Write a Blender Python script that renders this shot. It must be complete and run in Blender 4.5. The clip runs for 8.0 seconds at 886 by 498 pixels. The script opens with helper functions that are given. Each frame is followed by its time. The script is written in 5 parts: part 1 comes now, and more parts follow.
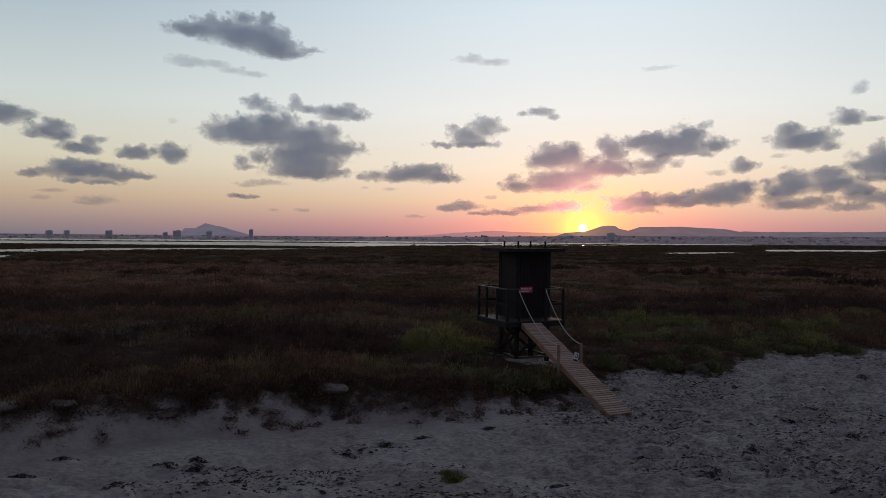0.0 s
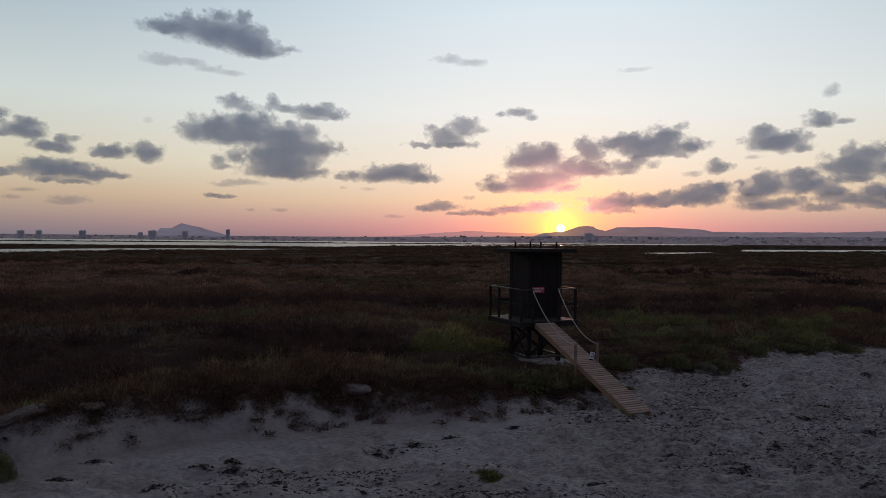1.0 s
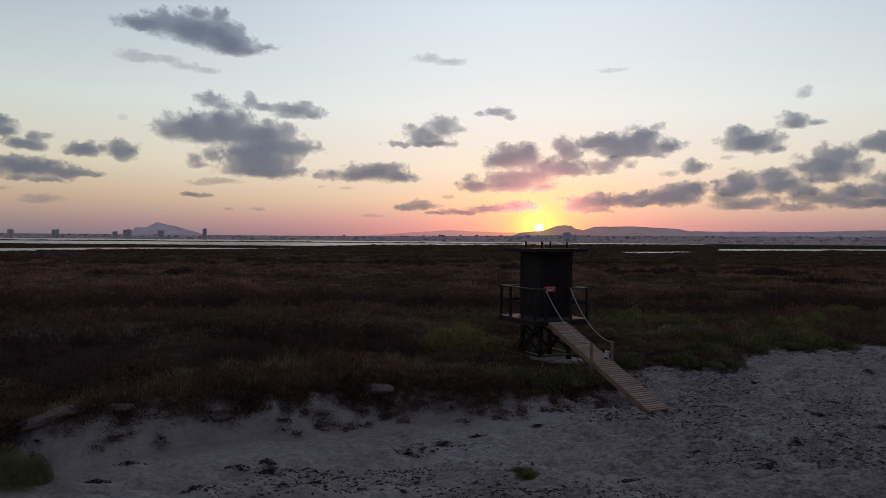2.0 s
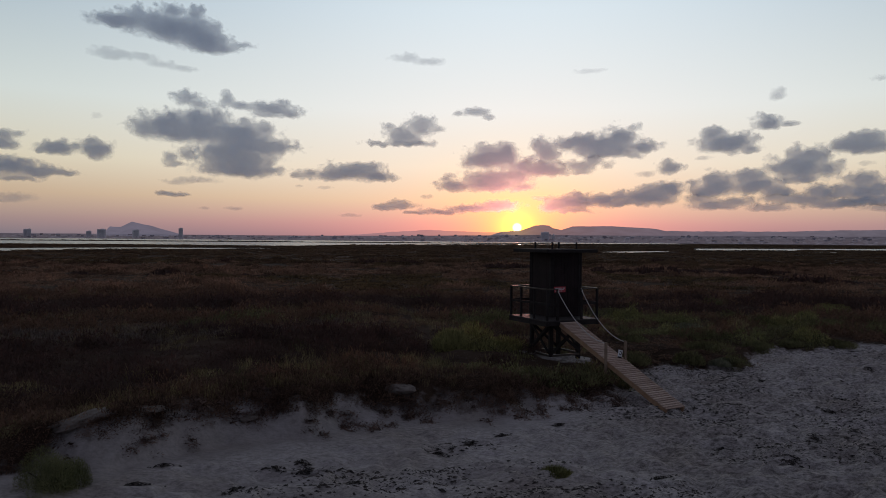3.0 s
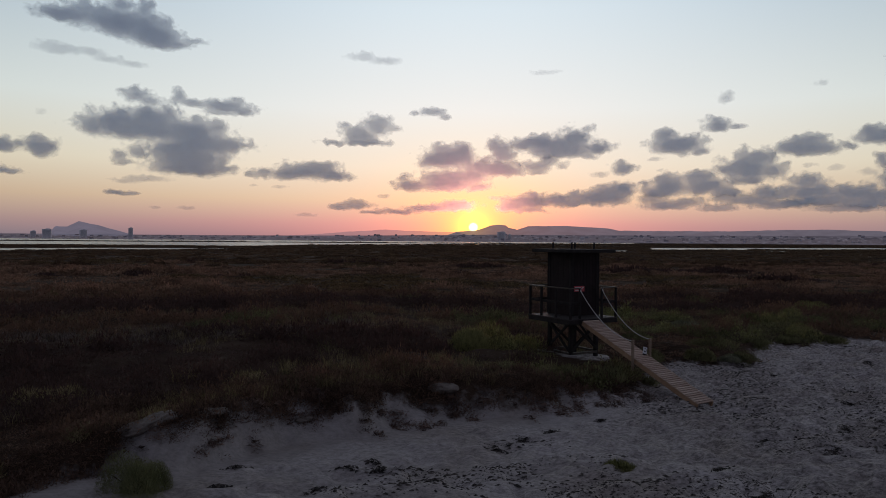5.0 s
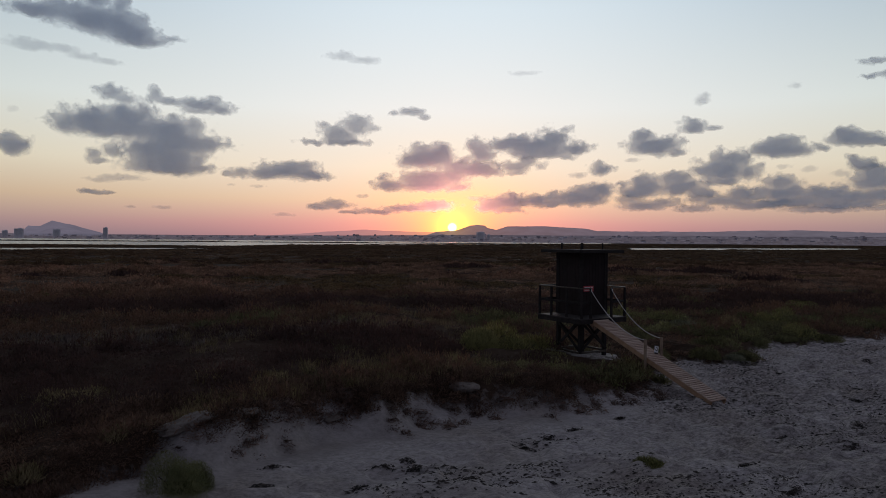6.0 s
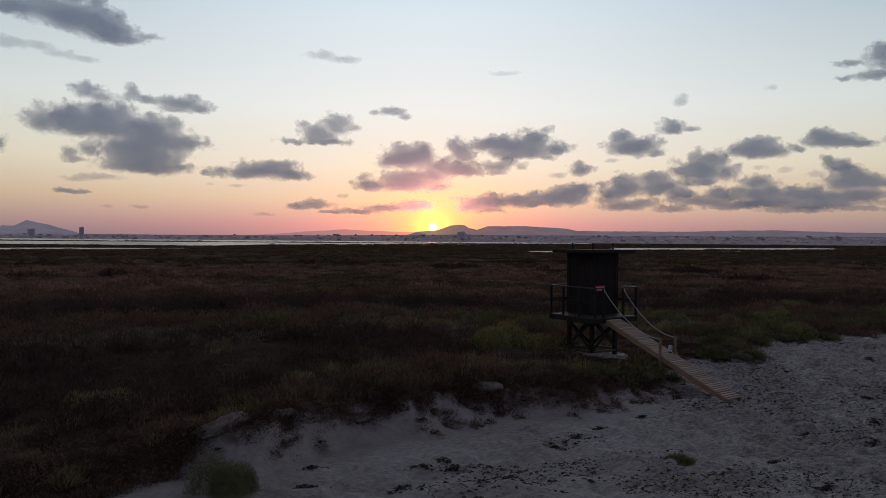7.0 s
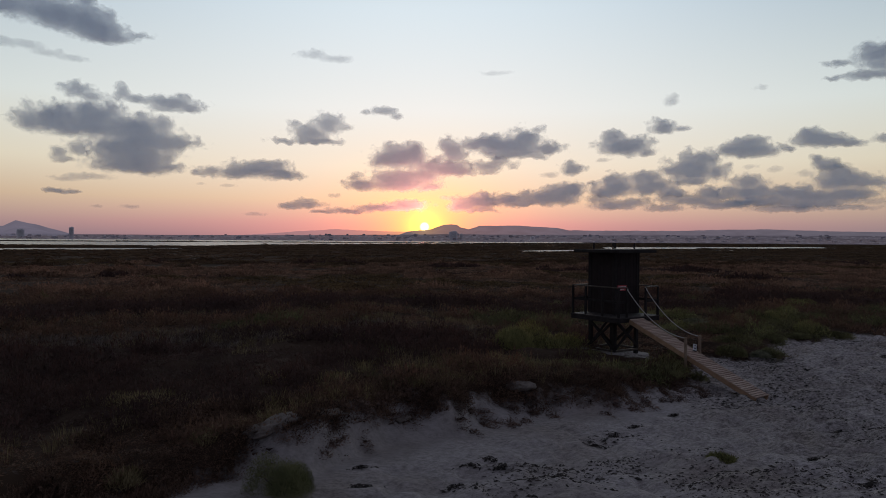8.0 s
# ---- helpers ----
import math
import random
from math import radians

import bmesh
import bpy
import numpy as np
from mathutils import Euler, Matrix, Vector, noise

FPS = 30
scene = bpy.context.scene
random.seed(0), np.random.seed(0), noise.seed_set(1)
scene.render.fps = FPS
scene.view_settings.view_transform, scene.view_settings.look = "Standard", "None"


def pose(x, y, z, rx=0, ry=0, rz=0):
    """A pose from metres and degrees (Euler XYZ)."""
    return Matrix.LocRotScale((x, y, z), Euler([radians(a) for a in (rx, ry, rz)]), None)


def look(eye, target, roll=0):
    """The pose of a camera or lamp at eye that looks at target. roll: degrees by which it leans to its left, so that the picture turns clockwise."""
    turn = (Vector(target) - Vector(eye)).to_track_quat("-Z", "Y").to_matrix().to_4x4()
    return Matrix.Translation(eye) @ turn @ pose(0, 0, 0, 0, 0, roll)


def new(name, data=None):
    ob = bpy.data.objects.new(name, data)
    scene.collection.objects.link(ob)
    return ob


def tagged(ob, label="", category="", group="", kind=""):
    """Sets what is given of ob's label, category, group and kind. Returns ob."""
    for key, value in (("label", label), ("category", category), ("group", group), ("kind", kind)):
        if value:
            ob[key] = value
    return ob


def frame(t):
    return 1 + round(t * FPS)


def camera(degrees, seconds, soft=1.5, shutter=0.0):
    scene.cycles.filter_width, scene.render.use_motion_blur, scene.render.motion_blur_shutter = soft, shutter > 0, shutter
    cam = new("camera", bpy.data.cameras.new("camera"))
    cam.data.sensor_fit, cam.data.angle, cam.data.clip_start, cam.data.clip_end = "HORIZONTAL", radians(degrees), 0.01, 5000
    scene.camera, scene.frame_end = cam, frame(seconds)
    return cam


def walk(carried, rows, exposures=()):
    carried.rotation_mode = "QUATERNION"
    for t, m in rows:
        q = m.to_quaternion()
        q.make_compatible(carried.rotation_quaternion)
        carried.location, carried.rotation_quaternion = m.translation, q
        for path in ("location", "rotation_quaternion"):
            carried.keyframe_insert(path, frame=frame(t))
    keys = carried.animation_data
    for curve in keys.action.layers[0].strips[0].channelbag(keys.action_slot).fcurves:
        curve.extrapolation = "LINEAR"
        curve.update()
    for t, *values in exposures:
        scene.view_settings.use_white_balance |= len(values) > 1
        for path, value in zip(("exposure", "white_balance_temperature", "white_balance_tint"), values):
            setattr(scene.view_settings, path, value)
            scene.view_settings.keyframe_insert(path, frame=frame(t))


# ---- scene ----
cam = camera(64.1, 8.0, soft=0.9)
PATH = [
    (0, (0.017, 0.018, 4.187), (-0.014, 2.017, 4.164), 0.5),
    (0.5, (-0.542, -0.016, 4.18), (-0.543, 1.984, 4.157), 0.5),
    (1, (-1.104, -0.064, 4.19), (-1.074, 1.935, 4.168), 0.5),
    (1.5, (-1.655, -0.098, 4.189), (-1.595, 1.901, 4.166), 0.5),
    (3, (-3.312, -0.196, 4.223), (-3.161, 1.798, 4.199), 0.5),
    (3.5, (-3.851, -0.222, 4.225), (-3.67, 1.77, 4.201), 0.5),
    (4, (-4.409, -0.223, 4.225), (-4.197, 1.766, 4.201), 0.6),
    (4.5, (-4.976, -0.217, 4.228), (-4.733, 1.768, 4.204), 0.5),
    (6, (-6.649, -0.188, 4.228), (-6.317, 1.784, 4.205), 0.5),
    (6.5, (-7.204, -0.156, 4.232), (-6.843, 1.811, 4.209), 0.5),
    (7, (-7.758, -0.05, 4.23), (-7.372, 1.912, 4.207), 0.5),
    (7.5, (-8.296, 0.058, 4.217), (-7.897, 2.017, 4.194), 0.5),
    (8, (-8.848, 0.076, 4.242), (-8.439, 2.034, 4.218), 0.4),
]
walk(cam, [(t, look(eye, target, roll)) for t, eye, target, roll in PATH])

# ---- world, sun, exposure ----
SUN_AZ, SUN_EL = 10.29, 1.09
sun_dir = Vector((math.sin(radians(SUN_AZ)) * math.cos(radians(SUN_EL)), math.cos(radians(SUN_AZ)) * math.cos(radians(SUN_EL)), math.sin(radians(SUN_EL))))
world = bpy.data.worlds.new("dusk_sky")
scene.world = world
world.use_nodes = True
wn, wl = world.node_tree.nodes, world.node_tree.links
wn.clear()


def wmath(op, a, b=None, clamp=False):
    n = wn.new("ShaderNodeMath")
    n.operation, n.use_clamp = op, clamp
    for i, v in enumerate((a, b)):
        if v is None:
            continue
        if isinstance(v, (int, float)):
            n.inputs[i].default_value = v
        else:
            wl.new(v, n.inputs[i])
    return n.outputs[0]


def wramp(fac, stops):
    n = wn.new("ShaderNodeValToRGB")
    els = n.color_ramp.elements
    while len(els) < len(stops):
        els.new(0.5)
    for e, (p, c) in zip(els, stops):
        e.position, e.color = p, (*c, 1)
    wl.new(fac, n.inputs[0])
    return n.outputs[0]


def wmix(kind, fac, a, b):
    n = wn.new("ShaderNodeMix")
    n.data_type, n.blend_type = "RGBA", kind
    for sock, v in ((n.inputs[0], fac), (n.inputs[6], a), (n.inputs[7], b)):
        if isinstance(v, (int, float)):
            sock.default_value = v
        elif isinstance(v, tuple):
            sock.default_value = (*v, 1)
        else:
            wl.new(v, sock)
    return n.outputs[2]


tc = wn.new("ShaderNodeTexCoord")
sep = wn.new("ShaderNodeSeparateXYZ")
wl.new(tc.outputs["Generated"], sep.inputs[0])
dot = wn.new("ShaderNodeVectorMath")
dot.operation = "DOT_PRODUCT"
wl.new(tc.outputs["Generated"], dot.inputs[0])
dot.inputs[1].default_value = sun_dir
cosang = dot.outputs["Value"]
ang = wmath("MULTIPLY", wmath("ARCCOSINE", wmath("MINIMUM", cosang, 1.0)), 57.2958)
elev = wmath("MULTIPLY", wmath("ARCSINE", sep.outputs[2]), 57.2958)
eln = wmath("DIVIDE", wmath("MAXIMUM", elev, 0.0), 90.0, True)
# sky colour by height, towards the sun and away from it
SUNWARD = [(0.0, (0.44, 0.24, 0.26)), (0.014, (0.60, 0.315, 0.32)), (0.036, (0.77, 0.59, 0.42)), (0.065, (0.84, 0.76, 0.64)), (0.115, (0.83, 0.845, 0.835)),
           (0.20, (0.69, 0.785, 0.85)), (0.40, (0.22, 0.28, 0.36)), (1.0, (0.112, 0.112, 0.148))]
SIDEWAYS = [(0.0, (0.235, 0.215, 0.245)), (0.014, (0.335, 0.252, 0.25)), (0.036, (0.52, 0.395, 0.285)), (0.065, (0.64, 0.59, 0.46)), (0.115, (0.60, 0.66, 0.64)),
            (0.20, (0.375, 0.47, 0.55)), (0.40, (0.16, 0.21, 0.28)), (1.0, (0.112, 0.112, 0.148))]
AWAY = [(0.0, (0.15, 0.18, 0.27)), (0.08, (0.165, 0.195, 0.28)), (0.20, (0.135, 0.165, 0.24)), (0.5, (0.105, 0.112, 0.152)), (1.0, (0.112, 0.112, 0.148))]
horiz = wmath("SQRT", wmath("MAXIMUM", wmath("SUBTRACT", 1.0, wmath("MULTIPLY", sep.outputs[2], sep.outputs[2])), 0.0001))
flat = wmath("DIVIDE", wmath("ADD", wmath("MULTIPLY", sep.outputs[0], math.sin(radians(SUN_AZ))), wmath("MULTIPLY", sep.outputs[1], math.cos(radians(SUN_AZ)))), horiz)
daz = wmath("MULTIPLY", wmath("ARCCOSINE", wmath("MINIMUM", wmath("MAXIMUM", flat, -1.0), 1.0)), 57.2958)


def smooth_step(v, lo, hi):
    n = wn.new("ShaderNodeMapRange")
    n.interpolation_type = "SMOOTHSTEP"
    n.inputs[1].default_value, n.inputs[2].default_value = lo, hi
    wl.new(v, n.inputs[0])
    return n.outputs[0]


side = smooth_step(daz, 0.0, 46.0)
back = smooth_step(daz, 40.0, 120.0)
sky = wmix("MIX", side, wramp(eln, SUNWARD), wramp(eln, SIDEWAYS))
sky = wmix("MIX", back, sky, wramp(eln, AWAY))
# aureole, stretched along the horizon, and the disc itself
de = wmath("SUBTRACT", elev, SUN_EL)
flatang = wmath("SQRT", wmath("ADD", wmath("POWER", wmath("MULTIPLY", daz, 0.62), 2.0), wmath("POWER", de, 2.0)))


def aureole(angle, width, colour):
    f = wmath("EXPONENT", wmath("MULTIPLY", angle, -1.0 / width))
    return wmix("MIX", f, (0.0, 0.0, 0.0), colour)


bandang = wmath("SQRT", wmath("ADD", wmath("POWER", wmath("MULTIPLY", daz, 0.40), 2.0), wmath("POWER", wmath("MULTIPLY", de, 1.3), 2.0)))
for angle, width, colour in ((ang, 0.55, (2.2, 1.7, 0.5)), (flatang, 1.25, (0.9, 0.62, 0.0)), (flatang, 2.1, (0.55, 0.16, 0.0)), (bandang, 3.2, (0.25, 0.0, 0.06)), (bandang, 1.2, (0.40, 0.0, 0.09))):
    sky = wmix("ADD", 1.0, sky, aureole(angle, width, colour))
warm = wmath("EXPONENT", wmath("MULTIPLY", flatang, -1.0 / 1.9))
sky = wmix("MULTIPLY", warm, sky, (1.05, 0.95, 0.3))
low = wmath("MULTIPLY", smooth_step(daz, 4.0, 21.0), wmath("EXPONENT", wmath("MULTIPLY", wmath("MAXIMUM", elev, 0.0), -1.0 / 1.1)))
sky = wmix("MULTIPLY", low, sky, (0.70, 0.76, 0.84))
disc = wmath("SUBTRACT", 1.0, smooth_step(ang, 0.08, 0.44))
sky = wmix("ADD", 1.0, sky, wmix("MIX", disc, (0.0, 0.0, 0.0), (5.0, 4.2, 2.4)))
nishita = wn.new("ShaderNodeTexSky")
nishita.sky_type, nishita.sun_disc = "NISHITA", False
nishita.sun_elevation, nishita.sun_rotation = radians(SUN_EL), radians(SUN_AZ)
sky = wmix("ADD", 0.01, sky, nishita.outputs[0])
bg = wn.new("ShaderNodeBackground")
bg.inputs[1].default_value = 1.0
wl.new(sky, bg.inputs[0])
wl.new(bg.outputs[0], wn.new("ShaderNodeOutputWorld").inputs[0])

sun = new("sun", bpy.data.lights.new("sun", "SUN"))
sun.data.energy, sun.data.angle, sun.data.color = 0.35, radians(0.6), (1.0, 0.36, 0.30)
sun.matrix_world = look((0, 0, 50), tuple(Vector((0, 0, 50)) - sun_dir))


# ---- materials ----
def mat(name, c1, c2, scale=3.0, rough=0.85, bump=0.3, fine=40.0, metal=0.0, distance=0.02, object_random=0.0, island=0.0, spec=0.3):
    """A rough surface of two colours, mixed by noise at two scales, with relief."""
    m = bpy.data.materials.new(name)
    m.use_nodes = True
    n, l = m.node_tree.nodes, m.node_tree.links
    b = n["Principled BSDF"]
    co = n.new("ShaderNodeTexCoord")
    big, small = n.new("ShaderNodeTexNoise"), n.new("ShaderNodeTexNoise")
    for t, s, d in ((big, scale, 4.0), (small, fine, 3.0)):
        t.inputs["Scale"].default_value, t.inputs["Detail"].default_value = s, d
        l.new(co.outputs["Object"], t.inputs["Vector"])
    add = n.new("ShaderNodeMath")
    add.operation = "ADD"
    half = n.new("ShaderNodeMath")
    half.operation = "MULTIPLY_ADD"
    half.inputs[1].default_value, half.inputs[2].default_value = 0.7, -0.35
    l.new(small.outputs[0], half.inputs[0])
    l.new(big.outputs[0], add.inputs[0])
    l.new(half.outputs[0], add.inputs[1])
    last = add.outputs[0]
    for kind, sock, amount in (("ShaderNodeObjectInfo", "Random", object_random), ("ShaderNodeNewGeometry", "Random Per Island", island)):
        if amount:
            src = n.new(kind)
            k = n.new("ShaderNodeMath")
            k.operation = "MULTIPLY_ADD"
            k.inputs[1].default_value = amount
            l.new(src.outputs[sock], k.inputs[0])
            l.new(last, k.inputs[2])
            off = n.new("ShaderNodeMath")
            off.operation = "SUBTRACT"
            off.inputs[1].default_value = amount / 2
            l.new(k.outputs[0], off.inputs[0])
            last = off.outputs[0]
    ramp = n.new("ShaderNodeValToRGB")
    ramp.color_ramp.elements[0].position, ramp.color_ramp.elements[1].position = 0.3, 0.7
    ramp.color_ramp.elements[0].color, ramp.color_ramp.elements[1].color = (*c1, 1), (*c2, 1)
    l.new(last, ramp.inputs[0])
    l.new(ramp.outputs[0], b.inputs["Base Color"])
    b.inputs["Roughness"].default_value, b.inputs["Metallic"].default_value = rough, metal
    b.inputs["Specular IOR Level"].default_value = spec
    if bump:
        bp = n.new("ShaderNodeBump")
        bp.inputs["Strength"].default_value, bp.inputs["Distance"].default_value = bump, distance
        l.new(add.outputs[0], bp.inputs["Height"])
        l.new(bp.outputs[0], b.inputs["Normal"])
    return m


M_DARKWOOD = mat("dark_stained_wood", (0.015, 0.011, 0.011), (0.031, 0.023, 0.022), 5, 0.7, 0.4, 60, object_random=0.2, spec=0.15)
M_HUT = mat("dark_hut_boards", (0.0175, 0.0105, 0.0105), (0.027, 0.0165, 0.0168), 4, 0.65, 0.3, 50, object_random=0.15, spec=0.12)
M_ROOF = mat("roof_boards", (0.03, 0.022, 0.02), (0.06, 0.045, 0.04), 4, 0.75, 0.4, 40, object_random=0.2)
M_RAMP = mat("pale_pine_slats", (0.33, 0.215, 0.165), (0.48, 0.335, 0.265), 9, 0.75, 0.4, 70, object_random=0.5)
M_STRINGER = mat("pine_beam", (0.27, 0.15, 0.085), (0.38, 0.23, 0.14), 6, 0.7, 0.3, 50)
M_POST = mat("brown_posts", (0.17, 0.11, 0.075), (0.27, 0.185, 0.13), 6, 0.7, 0.3, 50)
M_RAIL = mat("weathered_rail", (0.045, 0.032, 0.024), (0.085, 0.06, 0.046), 8, 0.5, 0.15, 60, spec=0.3)
M_ROPE = mat("pale_rope", (0.42, 0.38, 0.36), (0.6, 0.55, 0.52), 30, 0.8, 0.5, 160)
M_DECK = mat("grey_deck_boards", (0.035, 0.028, 0.027), (0.065, 0.052, 0.05), 6, 0.6, 0.15, 60, object_random=0.3, spec=0.15)
M_SIGN = mat("red_sign_paint", (0.42, 0.05, 0.06), (0.55, 0.08, 0.09), 8, 0.5, 0.1, 60)
M_SIGNBAR = mat("white_sign_print", (0.6, 0.55, 0.55), (0.7, 0.66, 0.66), 8, 0.5, 0.0, 60)
M_WHITE = mat("white_notice", (0.62, 0.6, 0.62), (0.74, 0.72, 0.74), 10, 0.5, 0.05, 60)
M_BLACK = mat("black_print", (0.02, 0.02, 0.022), (0.035, 0.033, 0.035), 10, 0.5, 0.0, 60)
M_CONCRETE = mat("pale_concrete", (0.24, 0.205, 0.19), (0.36, 0.31, 0.29), 3, 0.9, 0.5, 25)
M_STONE = mat("pale_sandstone", (0.135, 0.106, 0.090), (0.225, 0.181, 0.156), 3, 0.9, 0.7, 20, distance=0.04)
M_WEED = mat("dry_seaweed", (0.026, 0.021, 0.019), (0.105, 0.083, 0.072), 12, 0.9, 0.5, 50, island=0.4)
M_SALT = mat("saltmarsh_shrub", (0.105, 0.060, 0.042), (0.26, 0.142, 0.092), 0.35, 0.9, 0.0, 3, island=0.22)
M_HEATH = mat("dark_heath_shrub", (0.072, 0.042, 0.036), (0.118, 0.065, 0.053), 0.35, 0.9, 0.0, 3, island=0.22)
M_SALTFAR = mat("reddish_marsh_shrub", (0.12, 0.069, 0.047), (0.44, 0.255, 0.172), 0.22, 0.95, 0.0, 1.0, island=0.22, spec=0.05)
M_FARSALT = mat("dark_far_marsh", (0.072, 0.046, 0.030), (0.195, 0.125, 0.078), 0.05, 0.95, 0.0, 0.3, island=0.22, spec=0.0)
M_DRY = mat("dry_grass", (0.17, 0.125, 0.062), (0.40, 0.30, 0.16), 0.8, 0.85, 0.0, 6, island=0.5)
M_GREEN = mat("green_shrub", (0.125, 0.12, 0.042), (0.35, 0.32, 0.125), 0.6, 0.8, 0.0, 5, island=0.28)
M_LIVE = mat("lively_green_bush", (0.15, 0.14, 0.05), (0.43, 0.375, 0.145), 0.6, 0.8, 0.0, 5, island=0.28)
M_PALE = mat("grey_green_bush", (0.13, 0.125, 0.08), (0.33, 0.31, 0.20), 0.6, 0.85, 0.0, 5, island=0.28)
M_CREST = mat("olive_crest_grass", (0.18, 0.132, 0.062), (0.42, 0.305, 0.15), 0.8, 0.85, 0.0, 6, island=0.5)
M_OLIVE = mat("olive_shrub", (0.088, 0.082, 0.037), (0.26, 0.232, 0.104), 0.6, 0.85, 0.0, 5, island=0.28)
M_SCARP = mat("tangled_scarp_plants", (0.080, 0.049, 0.036), (0.25, 0.148, 0.105), 0.9, 0.9, 0.0, 5, island=0.35, spec=0.1)
M_HANG = mat("dark_red_brown_trailers", (0.105, 0.070, 0.058), (0.29, 0.19, 0.155), 0.9, 0.9, 0.0, 5, island=0.35, spec=0.1)
M_MARSH = mat("brownish_marsh_plants", (0.068, 0.046, 0.026), (0.24, 0.155, 0.082), 0.2, 0.95, 0.0, 0.5, island=0.5, spec=0.05)
M_DEAD = mat("grey_dead_twigs", (0.11, 0.08, 0.066), (0.27, 0.20, 0.17), 0.8, 0.9, 0.0, 5, island=0.6)
M_BUSH = mat("dull_bush_leaves", (0.125, 0.125, 0.052), (0.32, 0.30, 0.135), 0.9, 0.85, 0.0, 6, island=0.28)
M_TWIG = mat("twigs", (0.05, 0.035, 0.025), (0.10, 0.075, 0.055), 5, 0.9, 0.0, 40)
# haze over the far houses is mixed into their plaster and tile colours
M_HOUSE = mat("hazy_town_plaster", (0.24, 0.22, 0.255), (0.50, 0.465, 0.51), 0.02, 0.9, 0.0, 0.3, object_random=0.7)
M_TOWER = mat("tower_block_plaster", (0.74, 0.68, 0.68), (0.88, 0.82, 0.82), 0.02, 0.9, 0.0, 0.3, object_random=0.3)
M_TILE = mat("roof_tiles", (0.22, 0.15, 0.14), (0.36, 0.25, 0.23), 0.05, 0.9, 0.0, 0.5, object_random=0.4)
M_GLASS = mat("shaded_windows", (0.34, 0.32, 0.33), (0.48, 0.46, 0.47), 0.1, 0.25, 0.0, 1)


def leaf(m, share=0.35):
    """Lets light through: part of a leaf's colour comes from behind it."""
    n, l = m.node_tree.nodes, m.node_tree.links
    b, t, x = n["Principled BSDF"], n.new("ShaderNodeBsdfTranslucent"), n.new("ShaderNodeMixShader")
    l.new(b.inputs["Base Color"].links[0].from_socket, t.inputs[0])
    x.inputs[0].default_value = share
    l.new(b.outputs[0], x.inputs[1])
    l.new(t.outputs[0], x.inputs[2])
    l.new(x.outputs[0], n["Material Output"].inputs[0])


for m in (M_SALT, M_HEATH, M_SALTFAR, M_FARSALT, M_DRY, M_GREEN, M_LIVE, M_PALE, M_CREST, M_OLIVE, M_SCARP, M_HANG, M_MARSH, M_BUSH):
    leaf(m)


